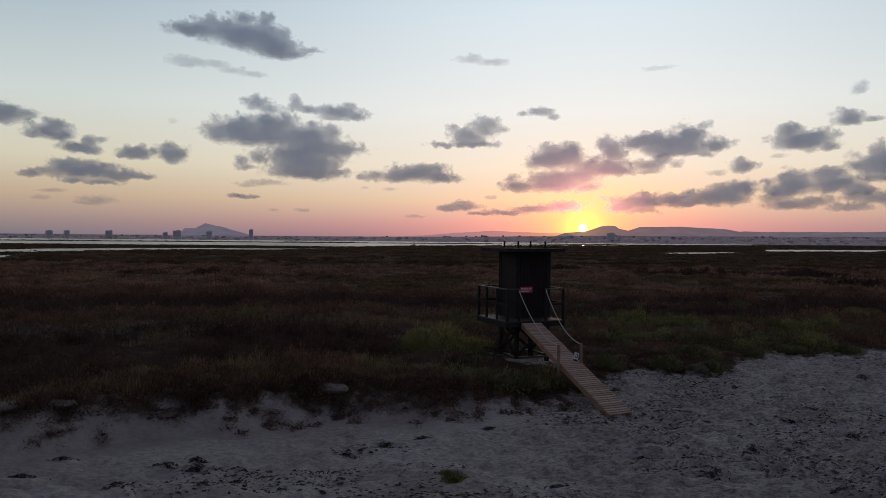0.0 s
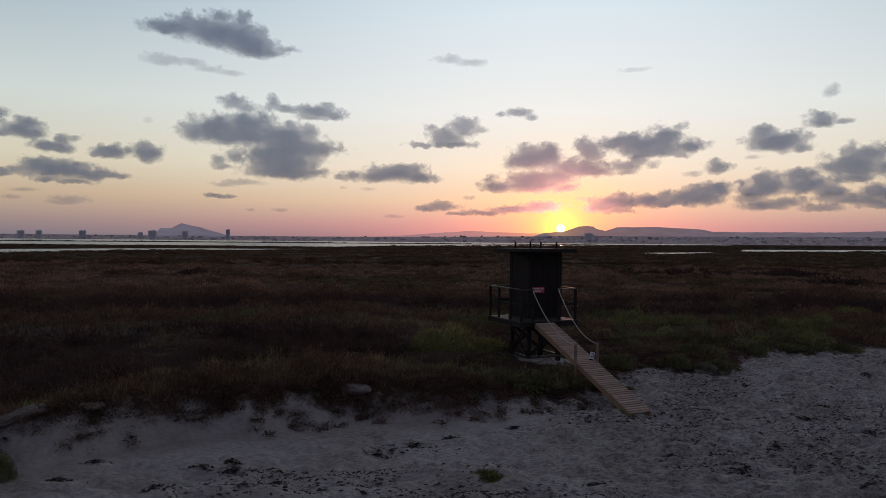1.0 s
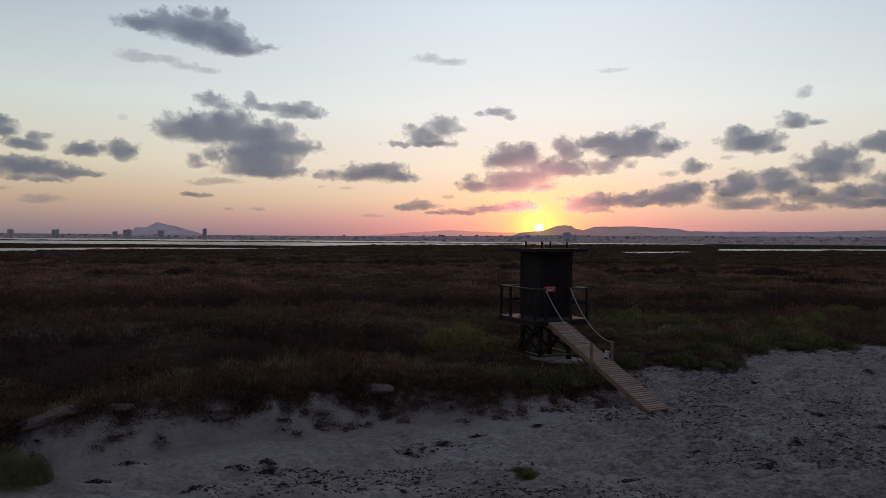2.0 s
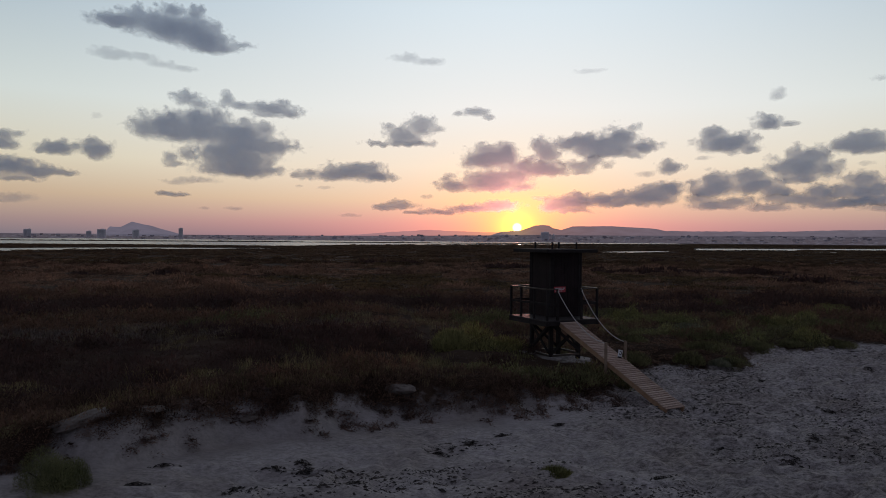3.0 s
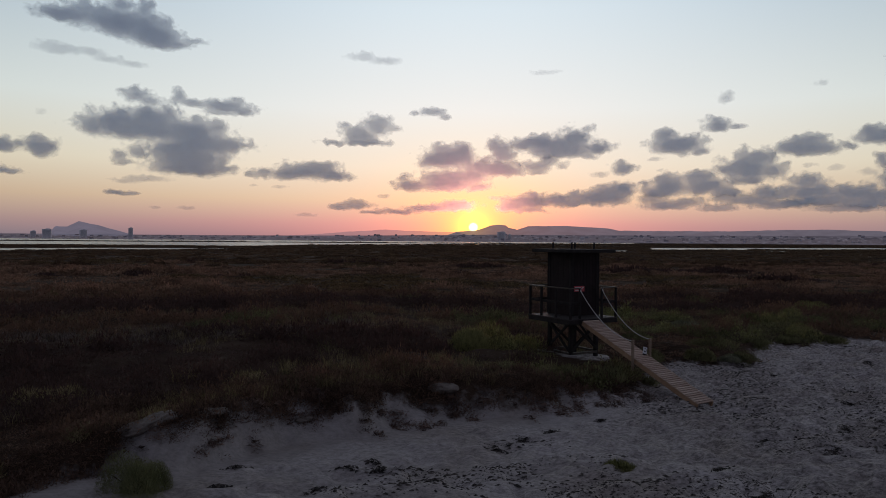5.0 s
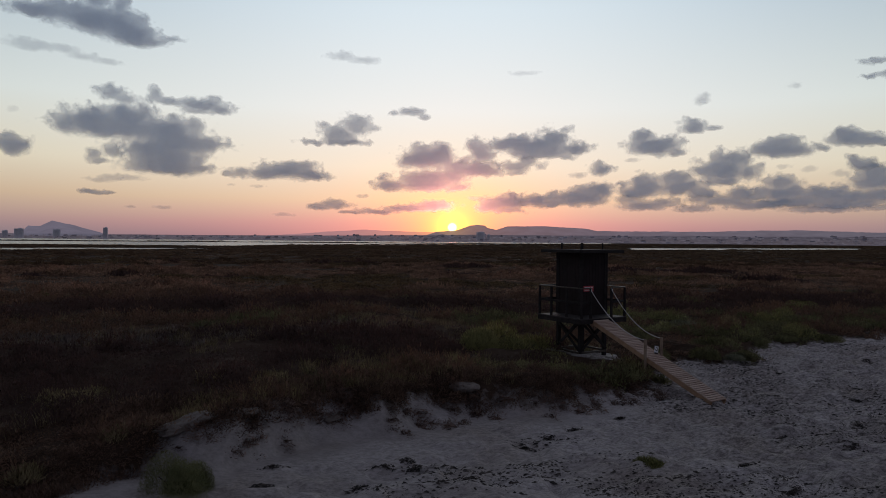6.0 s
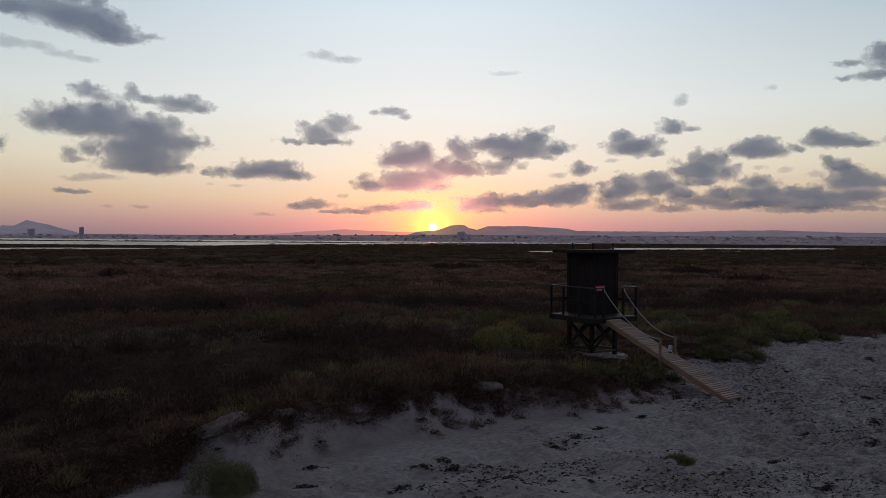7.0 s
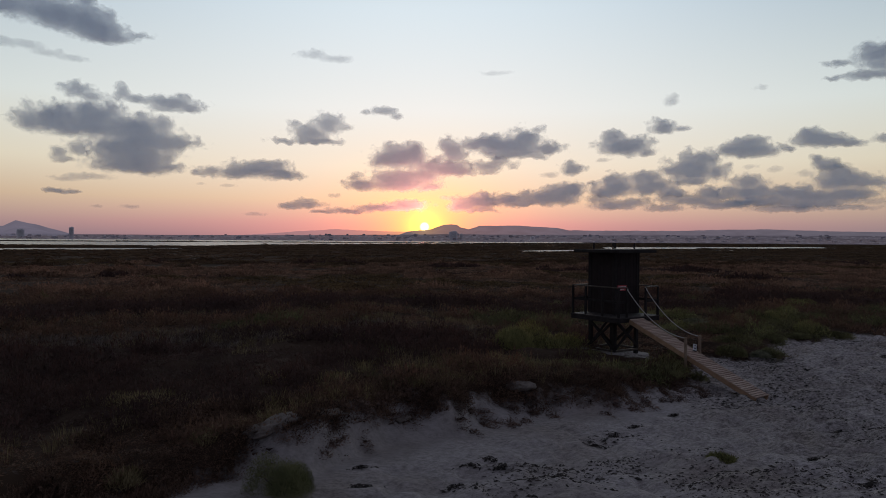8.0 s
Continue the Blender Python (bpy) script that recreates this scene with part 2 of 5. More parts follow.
def ground_material():
    """Sand with a trampled grain that also carries painted lump shading, and dark litter where the plants grow
    (attribute soil).
    """
    m = bpy.data.materials.new("sand_and_litter")
    m.use_nodes = True
    n, l = m.node_tree.nodes, m.node_tree.links
    b = n["Principled BSDF"]
    geo = n.new("ShaderNodeNewGeometry")

    blown = n.new("ShaderNodeMapping")
    blown.inputs["Rotation"].default_value, blown.inputs["Scale"].default_value = (0, 0, 0.2), (0.5, 1.0, 1.0)
    l.new(geo.outputs["Position"], blown.inputs["Vector"])

    def tex(scale, detail, rough=0.5, where=geo.outputs["Position"]):
        t = n.new("ShaderNodeTexNoise")
        t.inputs["Scale"].default_value, t.inputs["Detail"].default_value, t.inputs["Roughness"].default_value = scale, detail, rough
        l.new(where, t.inputs["Vector"])
        return t.outputs[0]

    def ramp(src, stops):
        r = n.new("ShaderNodeValToRGB")
        while len(r.color_ramp.elements) < len(stops):
            r.color_ramp.elements.new(0.5)
        for e, (p, c) in zip(r.color_ramp.elements, stops):
            e.position, e.color = p, (*c, 1)
        l.new(src, r.inputs[0])
        return r.outputs[0]

    def mix(fac, a, c, kind="MIX"):
        x = n.new("ShaderNodeMix")
        x.data_type, x.blend_type = "RGBA", kind
        if isinstance(fac, float):
            x.inputs[0].default_value = fac
        else:
            l.new(fac, x.inputs[0])
        l.new(a, x.inputs[6])
        l.new(c, x.inputs[7])
        return x.outputs[2]

    patch = ramp(tex(0.45, 5), [(0.28, (0.232, 0.192, 0.173)), (0.5, (0.276, 0.238, 0.224)), (0.72, (0.312, 0.271, 0.262))])
    # sand grain, its contrast raised to paint in the shading of lumps and hollows
    grain = ramp(tex(15.0, 9, 0.78, blown.outputs[0]), [(0.39, (0.55, 0.54, 0.52)), (0.49, (1.6, 1.6, 1.6)), (0.60, (2.6, 2.6, 2.62))])
    # broad lighter and darker mottling
    mottle = ramp(tex(2.0, 6, 0.72), [(0.34, (0.84, 0.83, 0.83)), (0.52, (1.04, 1.035, 1.035)), (0.68, (1.14, 1.135, 1.14))])
    tr = n.new("ShaderNodeAttribute")
    tr.attribute_name = "trodden"
    speck = n.new("ShaderNodeMath")
    speck.operation = "MULTIPLY"
    speck.inputs[1].default_value = 0.75
    l.new(tr.outputs["Fac"], speck.inputs[0])
    sand = mix(0.7, mix(speck.outputs[0], patch, grain, "MULTIPLY"), mottle, "MULTIPLY")
    soil = ramp(tex(0.12, 6, 0.6), [(0.3, (0.046, 0.028, 0.020)), (0.55, (0.064, 0.039, 0.027)), (0.75, (0.08, 0.051, 0.037))])
    at = n.new("ShaderNodeAttribute")
    at.attribute_name = "soil"
    jag = n.new("ShaderNodeMath")
    jag.operation = "MULTIPLY_ADD"
    jag.inputs[1].default_value, jag.inputs[2].default_value = 1.5, -0.75
    l.new(tex(5.0, 5, 0.65), jag.inputs[0])
    both = n.new("ShaderNodeMath")
    both.operation = "ADD"
    l.new(jag.outputs[0], both.inputs[0])
    l.new(at.outputs["Fac"], both.inputs[1])
    cut = n.new("ShaderNodeMapRange")
    cut.inputs[1].default_value, cut.inputs[2].default_value = 0.25, 0.85
    l.new(both.outputs[0], cut.inputs[0])
    l.new(mix(cut.outputs[0], sand, soil), b.inputs["Base Color"])
    b.inputs["Roughness"].default_value, b.inputs["Specular IOR Level"].default_value = 0.95, 0.03
    bp = n.new("ShaderNodeBump")
    bp.inputs["Distance"].default_value = 0.10
    l.new(tr.outputs["Fac"], bp.inputs["Strength"])
    l.new(tex(11.0, 9, 0.78, blown.outputs[0]), bp.inputs["Height"])
    l.new(bp.outputs[0], b.inputs["Normal"])
    return m


def water_material():
    m = bpy.data.materials.new("still_water")
    m.use_nodes = True
    n, l = m.node_tree.nodes, m.node_tree.links
    b = n["Principled BSDF"]
    b.inputs["Base Color"].default_value = (0.03, 0.035, 0.045, 1)
    b.inputs["Roughness"].default_value, b.inputs["IOR"].default_value = 0.24, 1.33
    geo, t, bp = n.new("ShaderNodeNewGeometry"), n.new("ShaderNodeTexNoise"), n.new("ShaderNodeBump")
    t.inputs["Scale"].default_value, t.inputs["Detail"].default_value = 0.7, 4
    l.new(geo.outputs["Position"], t.inputs["Vector"])
    l.new(t.outputs[0], bp.inputs["Height"])
    bp.inputs["Strength"].default_value, bp.inputs["Distance"].default_value = 1.0, 0.45
    l.new(bp.outputs[0], b.inputs["Normal"])
    return m


def cloud_material():
    """White cloud that thins out by its own density (attribute vapour), frayed by noise; it scatters the light behind it forwards."""
    m = bpy.data.materials.new("cloud_vapour")
    m.use_nodes = True
    n, l = m.node_tree.nodes, m.node_tree.links
    n.clear()
    geo = n.new("ShaderNodeNewGeometry")

    def attribute(name):
        at = n.new("ShaderNodeAttribute")
        at.attribute_name = name
        return at.outputs["Fac"]

    def tex(scale, detail, rough):
        t = n.new("ShaderNodeTexNoise")
        t.inputs["Scale"].default_value, t.inputs["Detail"].default_value, t.inputs["Roughness"].default_value = scale, detail, rough
        l.new(geo.outputs["Position"], t.inputs["Vector"])
        return t.outputs[0]

    def op(kind, a, b, c=None):
        x = n.new("ShaderNodeMath")
        x.operation = kind
        for i, v in enumerate((a, b, c)):
            if isinstance(v, (int, float)):
                x.inputs[i].default_value = v
            elif v is not None:
                l.new(v, x.inputs[i])
        return x.outputs[0]

    def span(v, lo, hi, low, high, kind="SMOOTHSTEP"):
        r = n.new("ShaderNodeMapRange")
        r.interpolation_type = kind
        for i, val in ((1, lo), (2, hi), (3, low), (4, high)):
            r.inputs[i].default_value = val
        l.new(v, r.inputs[0])
        return r.outputs[0]

    dens = op("ADD", op("MULTIPLY_ADD", tex(0.02, 7, 0.68), 0.78, -0.39), attribute("vapour"))
    cover = op("MULTIPLY", span(dens, -0.36, 0.80, 0.0, 0.77), op("MULTIPLY", attribute("veil"), span(tex(0.008, 4, 0.5), 0.3, 0.65, 0.86, 1.0, "LINEAR")))
    front, behind, ahead = n.new("ShaderNodeBsdfDiffuse"), n.new("ShaderNodeBsdfTranslucent"), n.new("ShaderNodeBsdfRefraction")
    front.inputs[0].default_value, behind.inputs[0].default_value = (0.74, 0.92, 1.0, 1), (0.64, 0.80, 0.95, 1)
    ahead.inputs["Color"].default_value, ahead.inputs["Roughness"].default_value, ahead.inputs["IOR"].default_value = (1.0, 0.93, 1.0, 1), 0.5, 1.30
    dif, fwd, mx = n.new("ShaderNodeMixShader"), n.new("ShaderNodeMixShader"), n.new("ShaderNodeMixShader")
    dif.inputs[0].default_value, fwd.inputs[0].default_value = 0.2, 0.095
    l.new(front.outputs[0], dif.inputs[1])
    l.new(behind.outputs[0], dif.inputs[2])
    l.new(dif.outputs[0], fwd.inputs[1])
    l.new(ahead.outputs[0], fwd.inputs[2])
    l.new(cover, mx.inputs[0])
    l.new(n.new("ShaderNodeBsdfTransparent").outputs[0], mx.inputs[1])
    l.new(fwd.outputs[0], mx.inputs[2])
    l.new(mx.outputs[0], n.new("ShaderNodeOutputMaterial").inputs[0])
    return m


def haze_glow_material(name, colour, clear_share, stretch=(0.012, 0.012, 0.012), contrast=0.15):
    """Far backdrop seen through many kilometres of air, whose haze is painted as an emitted colour; stretch: the grain
    of its fields and woods along each axis.
    """
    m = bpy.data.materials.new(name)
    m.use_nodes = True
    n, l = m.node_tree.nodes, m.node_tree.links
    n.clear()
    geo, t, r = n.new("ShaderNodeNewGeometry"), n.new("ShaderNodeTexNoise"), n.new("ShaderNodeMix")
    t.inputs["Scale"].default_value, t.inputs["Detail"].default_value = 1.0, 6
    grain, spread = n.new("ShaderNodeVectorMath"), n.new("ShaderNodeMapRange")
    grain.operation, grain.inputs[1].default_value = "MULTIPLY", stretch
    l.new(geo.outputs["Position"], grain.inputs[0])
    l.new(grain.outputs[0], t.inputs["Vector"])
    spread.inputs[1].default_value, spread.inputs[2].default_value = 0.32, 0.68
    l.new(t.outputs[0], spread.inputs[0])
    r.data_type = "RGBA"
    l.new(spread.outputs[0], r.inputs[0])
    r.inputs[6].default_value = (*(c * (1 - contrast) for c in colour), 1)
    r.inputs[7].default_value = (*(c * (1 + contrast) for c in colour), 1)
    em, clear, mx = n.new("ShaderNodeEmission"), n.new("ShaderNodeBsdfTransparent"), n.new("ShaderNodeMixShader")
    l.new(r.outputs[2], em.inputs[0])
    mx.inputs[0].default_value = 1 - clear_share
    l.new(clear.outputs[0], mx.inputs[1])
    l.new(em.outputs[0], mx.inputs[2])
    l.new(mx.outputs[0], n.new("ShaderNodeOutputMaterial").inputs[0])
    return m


M_GROUND, M_WATER, M_CLOUD = ground_material(), water_material(), cloud_material()
# hills and far trees glow in a haze colour instead of being lit
M_HILL = haze_glow_material("hazy_hills", (0.108, 0.103, 0.135), 0.27)
M_FAINT = haze_glow_material("faint_hills", (0.17, 0.14, 0.18), 0.66)
M_FARTREE = haze_glow_material("hazy_far_trees", (0.080, 0.068, 0.084), 0.14)
M_PEAK = haze_glow_material("hazy_peak", (0.12, 0.115, 0.16), 0.3)

# ---- helpers for meshes ----
TABLE = np.random.default_rng(7).random((256, 256))


def vn(x, y, size, seed=0):
    """Smooth noise in -1..1 with waves of about that many metres."""
    x, y = np.asarray(x, float) / size + seed * 17.3, np.asarray(y, float) / size + seed * 31.7
    xi, yi = np.floor(x).astype(int), np.floor(y).astype(int)
    fx, fy = x - xi, y - yi
    fx, fy = fx * fx * (3 - 2 * fx), fy * fy * (3 - 2 * fy)
    a, b = TABLE[xi % 256, yi % 256], TABLE[(xi + 1) % 256, yi % 256]
    c, d = TABLE[xi % 256, (yi + 1) % 256], TABLE[(xi + 1) % 256, (yi + 1) % 256]
    return 2 * ((a * (1 - fx) + b * fx) * (1 - fy) + (c * (1 - fx) + d * fx) * fy) - 1


def sstep(v, lo, hi):
    t = np.clip((v - lo) / (hi - lo), 0, 1)
    return t * t * (3 - 2 * t)


def mesh_of(name, verts, faces, material, smooth=False):
    """A mesh from arrays; faces are rows of the same length."""
    verts, faces = np.asarray(verts, np.float32), np.asarray(faces, np.int32)
    k = faces.shape[1]
    me = bpy.data.meshes.new(name)
    me.vertices.add(len(verts))
    me.vertices.foreach_set("co", verts.ravel())
    me.loops.add(faces.size)
    me.loops.foreach_set("vertex_index", faces.ravel())
    me.polygons.add(len(faces))
    me.polygons.foreach_set("loop_start", np.arange(0, faces.size, k, dtype=np.int32))
    me.polygons.foreach_set("use_smooth", np.full(len(faces), smooth))
    me.update(calc_edges=True)
    me.materials.append(material)
    return me


def set_attribute(me, name, values):
    at = me.attributes.new(name, "FLOAT", "POINT")
    at.data.foreach_set("value", np.asarray(values, np.float32))


def part(name, bm, material, parent, label=""):
    """Links a bmesh as one mesh object under a thing or a part."""
    me = bpy.data.meshes.new(name)
    bm.normal_update()
    bm.to_mesh(me)
    bm.free()
    me.materials.append(material)
    ob = new(name, me)
    ob.parent = parent
    if label:
        ob["label"] = label
    return ob


def box_bm(size, centre=(0, 0, 0), bevel=0.0, m=None):
    bm = bmesh.new()
    bmesh.ops.create_cube(bm, size=1)
    bmesh.ops.scale(bm, vec=size, verts=bm.verts)
    if bevel:
        bmesh.ops.bevel(bm, geom=bm.edges[:], offset=bevel, segments=1, affect="EDGES")
    bmesh.ops.translate(bm, vec=centre, verts=bm.verts)
    if m is not None:
        bmesh.ops.transform(bm, matrix=m, verts=bm.verts)
    return bm


def beam_bm(a, b, w, h, bevel=0.004):
    """A squared timber from a to b."""
    a, b = Vector(a), Vector(b)
    d = b - a
    q = d.to_track_quat("X", "Z").to_matrix().to_4x4()
    return box_bm((d.length, w, h), (0, 0, 0), bevel, Matrix.Translation((a + b) / 2) @ q)


def tube_bm(points, r, sides=8):
    bm = bmesh.new()
    rings = []
    pts = [Vector(p) for p in points]
    for i, p in enumerate(pts):
        d = (pts[min(i + 1, len(pts) - 1)] - pts[max(i - 1, 0)]).normalized()
        q = d.to_track_quat("Z", "Y")
        rings.append([bm.verts.new(p + q @ Vector((r * math.cos(6.2832 * k / sides), r * math.sin(6.2832 * k / sides), 0))) for k in range(sides)])
    for u, v in zip(rings, rings[1:]):
        for k in range(sides):
            bm.faces.new((u[k], u[(k + 1) % sides], v[(k + 1) % sides], v[k]))
    bm.faces.new(rings[0][::-1])
    bm.faces.new(rings[-1])
    return bm


def empty(name, m):
    ob = new(name)
    ob.empty_display_size = 0.2
    ob.matrix_world = m
    return ob


# ---- ground ----
EDGE_X = (-40, -14, -12.2, -11.1, -10.5, -9.9, -8.5, -7.7, -6.4, -5, -3.5, -2.3, -0.6, 1.5, 3, 4.3, 5.8, 7.5, 9.2, 10.2, 12.5, 17.5, 20, 26, 60)
EDGE_Y = (8, 11.5, 12, 12.35, 12.82, 13.2, 13.45, 14.1, 15.15, 15.75, 16.9, 17.35, 17.36, 18.3, 19.2, 21.3, 22.4, 22.3, 22.4, 24.7, 26.2, 27.5, 28.2, 30.5, 42)
WATER_Z = 0.10


def beyond_edge(x, y):
    """Metres past the foot of the dune."""
    s = y - np.interp(x, EDGE_X, EDGE_Y)
    s = s * np.interp(x, (-12, -9, -6, 2, 3, 6, 9), (0.7, 0.75, 0.8, 0.95, 0.6, 0.6, 0.9))
    return s + 0.28 * vn(x, y, 1.1, 3) + 0.16 * vn(x, y, 0.45, 4)


def dike_line(x, y):
    """The narrow bank that divides the salt lagoon."""
    az = np.degrees(np.arctan2(x, np.maximum(y, 1.0)))
    mid = 930 + 5.0 * (az + 15) + 10 * vn(x, y, 160, 14)
    return np.clip(1.7 - np.abs(y - mid) / 11, 0, 1) * (az < 23)


def in_water(x, y):
    """How deep in a pond or lagoon a place lies, 0 to 1."""
    y1 = np.maximum(y, 1.0)
    az = np.degrees(np.arctan2(x, y1))
    rough = 9 * vn(x, y, 40, 11) + 4 * vn(x, y, 12, 12)
    w = np.zeros_like(az)

    def basin(az0, az1, near, far, soft=6.0):
        inside = np.minimum(y + rough - near, far - y + 0.5 * rough) / soft
        ends = np.minimum(az - az0, az1 - az) * np.maximum(y, 60) * 0.0175 / 8
        return np.clip(np.minimum(inside, ends), 0, 1)

    w = np.maximum(w, basin(-33.5, -9.5, np.interp(az, (-33, -30, -24, -18, -10), (184, 205, 240, 268, 288)), np.interp(az, (-33, -30, -24, -18, -10), (222, 258, 292, 314, 326))))
    w = np.maximum(w, basin(23.4, 39.7, np.interp(az, (23, 30.3, 31.2, 32.4, 41), (350, 390, 455, 402, 480)), np.interp(az, (23, 32, 41), (470, 530, 650))))
    w = np.maximum(w, basin(16.2, 21.8, np.interp(az, (16, 22), (246, 290)), np.interp(az, (16, 22), (282, 330)), 4.0))
    w = np.maximum(w, basin(30.9, 33.3, 309 + 0 * az, 325 + 0 * az, 3.0))
    w = np.maximum(w, basin(-35, -31.9, 138 + 0 * az, 160 + 0 * az, 3.0))
    w = np.maximum(w, basin(-21.6, -19.6, 146 + 0 * az, 158 + 0 * az, 4.0))
    shore = np.interp(az, (-40, -8, 0, 12, 20, 22.5), (440, 440, 600, 820, 1300, 1800))
    lagoon = np.clip((y + 1.4 * rough - shore) / 20, 0, 1) * np.clip((22.3 - az) * 4, 0, 1) * (y < 2940)
    return np.maximum(w, lagoon * (1 - dike_line(x, y)))


def ground_z(x, y):
    x, y = np.asarray(x, float), np.asarray(y, float)
    s = beyond_edge(x, y)
    top = np.interp(x, (-14, -11.3, -9.6, -6, -2, 1, 3, 6, 12, 30), (0.34, 0.44, 0.69, 0.73, 0.52, 0.32, 0.24, 0.16, 0.18, 0.25))
    near = np.clip((60 - y) / 30, 0, 1)
    sand = -0.33 + 0.015 * (np.clip(y, -5, 30) - 12) + 0.03 * np.clip(-x - 3, 0, 8) + 0.05 * vn(x, y, 2.6, 1)
    tread = near * np.clip(0.35 + np.maximum(-s - 0.5, (x - 1.5) * 0.6), 0.35, 1.3) * ((0.055 + 0.03 * sstep(x, 1, 5)) * vn(x * 0.7, y * 1.2, 0.42, 5) + (0.065 + 0.035 * sstep(x, 1, 5)) * vn(x * 0.8, y * 1.3, 0.24, 6) - 0.09 * np.clip(vn(x, y, 0.33, 7) - 0.35, 0, 1))
    width = np.interp(x, (-9, -6, 1, 5), (0.75, 1.0, 1.3, 3.0))
    t = sstep(s / width, 0.0, 1.0)
    lumps = t * (0.13 * vn(x, y, 1.5, 8) + 0.07 * vn(x, y, 0.6, 9)) * near
    z = sand * (1 - t) + top * t + lumps + tread * (1 - 0.6 * t)
    far = sstep(y, 35, 70)
    z = z * (1 - far) + (0.28 + 0.10 * vn(x, y, 9, 10) + 0.06 * vn(x, y, 31, 13)) * far
    w = in_water(x, y) * (y > 100)
    return z * (1 - w) + (WATER_Z - 0.6) * w + 0.85 * dike_line(x, y) * (1 + 0.4 * vn(x, y, 25, 15))


def scarp_fringe(x, y):
    """How far down the scarp the plants hang, in metres past its foot."""
    return np.interp(x, (-13, -10.0, -9.5, -8.5, -6, -4.3, -3.7, -2.5, -1.8, 2, 3.2), (-0.22, -0.2, 0.25, 0.42, 0.48, 0.42, 0.24, 0.22, 0.38, 0.40, 0.2)) + 0.06 * vn(x, y, 1.3, 65) + 0.17 * vn(x, y, 0.45, 66)


def soil_share(x, y):
    s = beyond_edge(x, y)
    bare = 0.5 * vn(x, y, 1.9, 21) + 0.35 * vn(x, y, 0.7, 22)
    cover = sstep(s + 0.8 * bare, np.interp(x, (-10, -9.4, -7.5, -6, 2, 3, 6), (-0.2, 0.2, 0.0, 0.22, 0.25, -0.15, 0.0)), np.interp(x, (-10, -9.4, -7.5, -6, 2, 3, 6), (0.2, 0.65, 0.5, 0.8, 0.85, 0.5, 1.3)))
    hung = sstep(s - scarp_fringe(x, y), -0.25, 0.65)
    cover = hung + (cover - hung) * sstep(x, 2.0, 3.4)
    pad = sstep(np.hypot(x - 2.6, y - 23.5), 0.6, 1.25)
    return cover * (0.2 + 0.8 * pad)


def grid_faces(nx, ny):
    i = np.arange(nx * ny).reshape(ny, nx)
    return np.stack([i[:-1, :-1], i[:-1, 1:], i[1:, 1:], i[1:, :-1]], -1).reshape(-1, 4)


NX0, NX1, NY0, NY1 = -16.0, 20.0, 8.0, 28.0
gx, gy = np.linspace(NX0, NX1, 481), np.linspace(NY0, NY1, 267)
X, Y = (a.ravel() for a in np.meshgrid(gx, gy))
fx_pos = np.concatenate([np.arange(0, 21, 1.0), 20 + np.cumsum(np.geomspace(1.1, 220, 62))])
fx_pos = np.concatenate([fx_pos[fx_pos < 4800], [4800.0]])
fx_neg = np.concatenate([np.arange(0, 17, 1.0), 16 + np.cumsum(np.geomspace(1.1, 220, 62))])
fx_neg = np.concatenate([fx_neg[fx_neg < 4800], [4800.0]])
fx = np.unique(np.concatenate([-fx_neg, fx_pos]))
# extra columns where the ponds lie
fx = np.unique(np.concatenate([fx, np.arange(-240, 420, 6.0)]))
fx = fx[(np.abs(fx - NX0) < 1e-6) | (np.abs(fx - NX1) < 1e-6) | ((np.abs(fx - NX0) > 0.3) & (np.abs(fx - NX1) > 0.3))]
fy = np.concatenate([-np.geomspace(400, 2, 12), np.arange(0, 60, 1.0), np.arange(60, 330, 2.5), np.arange(330, 640, 5.0), np.arange(640, 1700, 9.0), np.arange(1700, 4850, 90.0), [4850.0]])
X2, Y2 = (a.ravel() for a in np.meshgrid(fx, fy))
F2 = grid_faces(len(fx), len(fy))
cx, cy = X2[F2].mean(1), Y2[F2].mean(1)
F2 = F2[~((cx > NX0 + 1.2) & (cx < NX1 - 1.2) & (cy > NY0 + 1.2) & (cy < NY1 - 1.2))]
under = (X2 > NX0 + 0.01) & (X2 < NX1 - 0.01) & (Y2 > NY0 + 0.01) & (Y2 < NY1 - 0.01)
GX, GY = np.concatenate([X, X2]), np.concatenate([Y, Y2])
GZ = ground_z(GX, GY)
GZ[len(X):][under] -= 0.15
me = mesh_of("ground", np.stack([GX, GY, GZ], 1), np.concatenate([grid_faces(len(gx), len(gy)), F2 + len(X)]), M_GROUND, True)
set_attribute(me, "soil", soil_share(GX, GY))
set_attribute(me, "trodden", np.clip(0.28 + np.maximum(0.8 * (-beyond_edge(GX, GY) - 0.4), 0.5 * (GX - 1.0)) + 0.2 * vn(GX, GY, 1.7, 23), 0.2, np.interp(GX, (-4, 0, 3), (0.45, 0.6, 1.0))))
tagged(new("ground", me), "pale trampled beach sand rising to dark saltmarsh ground", "ground", kind="structure")

wx, wy = np.linspace(-4800, 4800, 41), np.concatenate([np.linspace(110, 1500, 20), np.linspace(1700, 4800, 12)])
WX, WY = (a.ravel() for a in np.meshgrid(wx, wy))
tagged(new("water", mesh_of("water", np.stack([WX, WY, np.full(len(WX), WATER_Z)], 1), grid_faces(len(wx), len(wy)), M_WATER, True)),
       "still pale lagoon water between low dark dikes", "water", kind="structure")


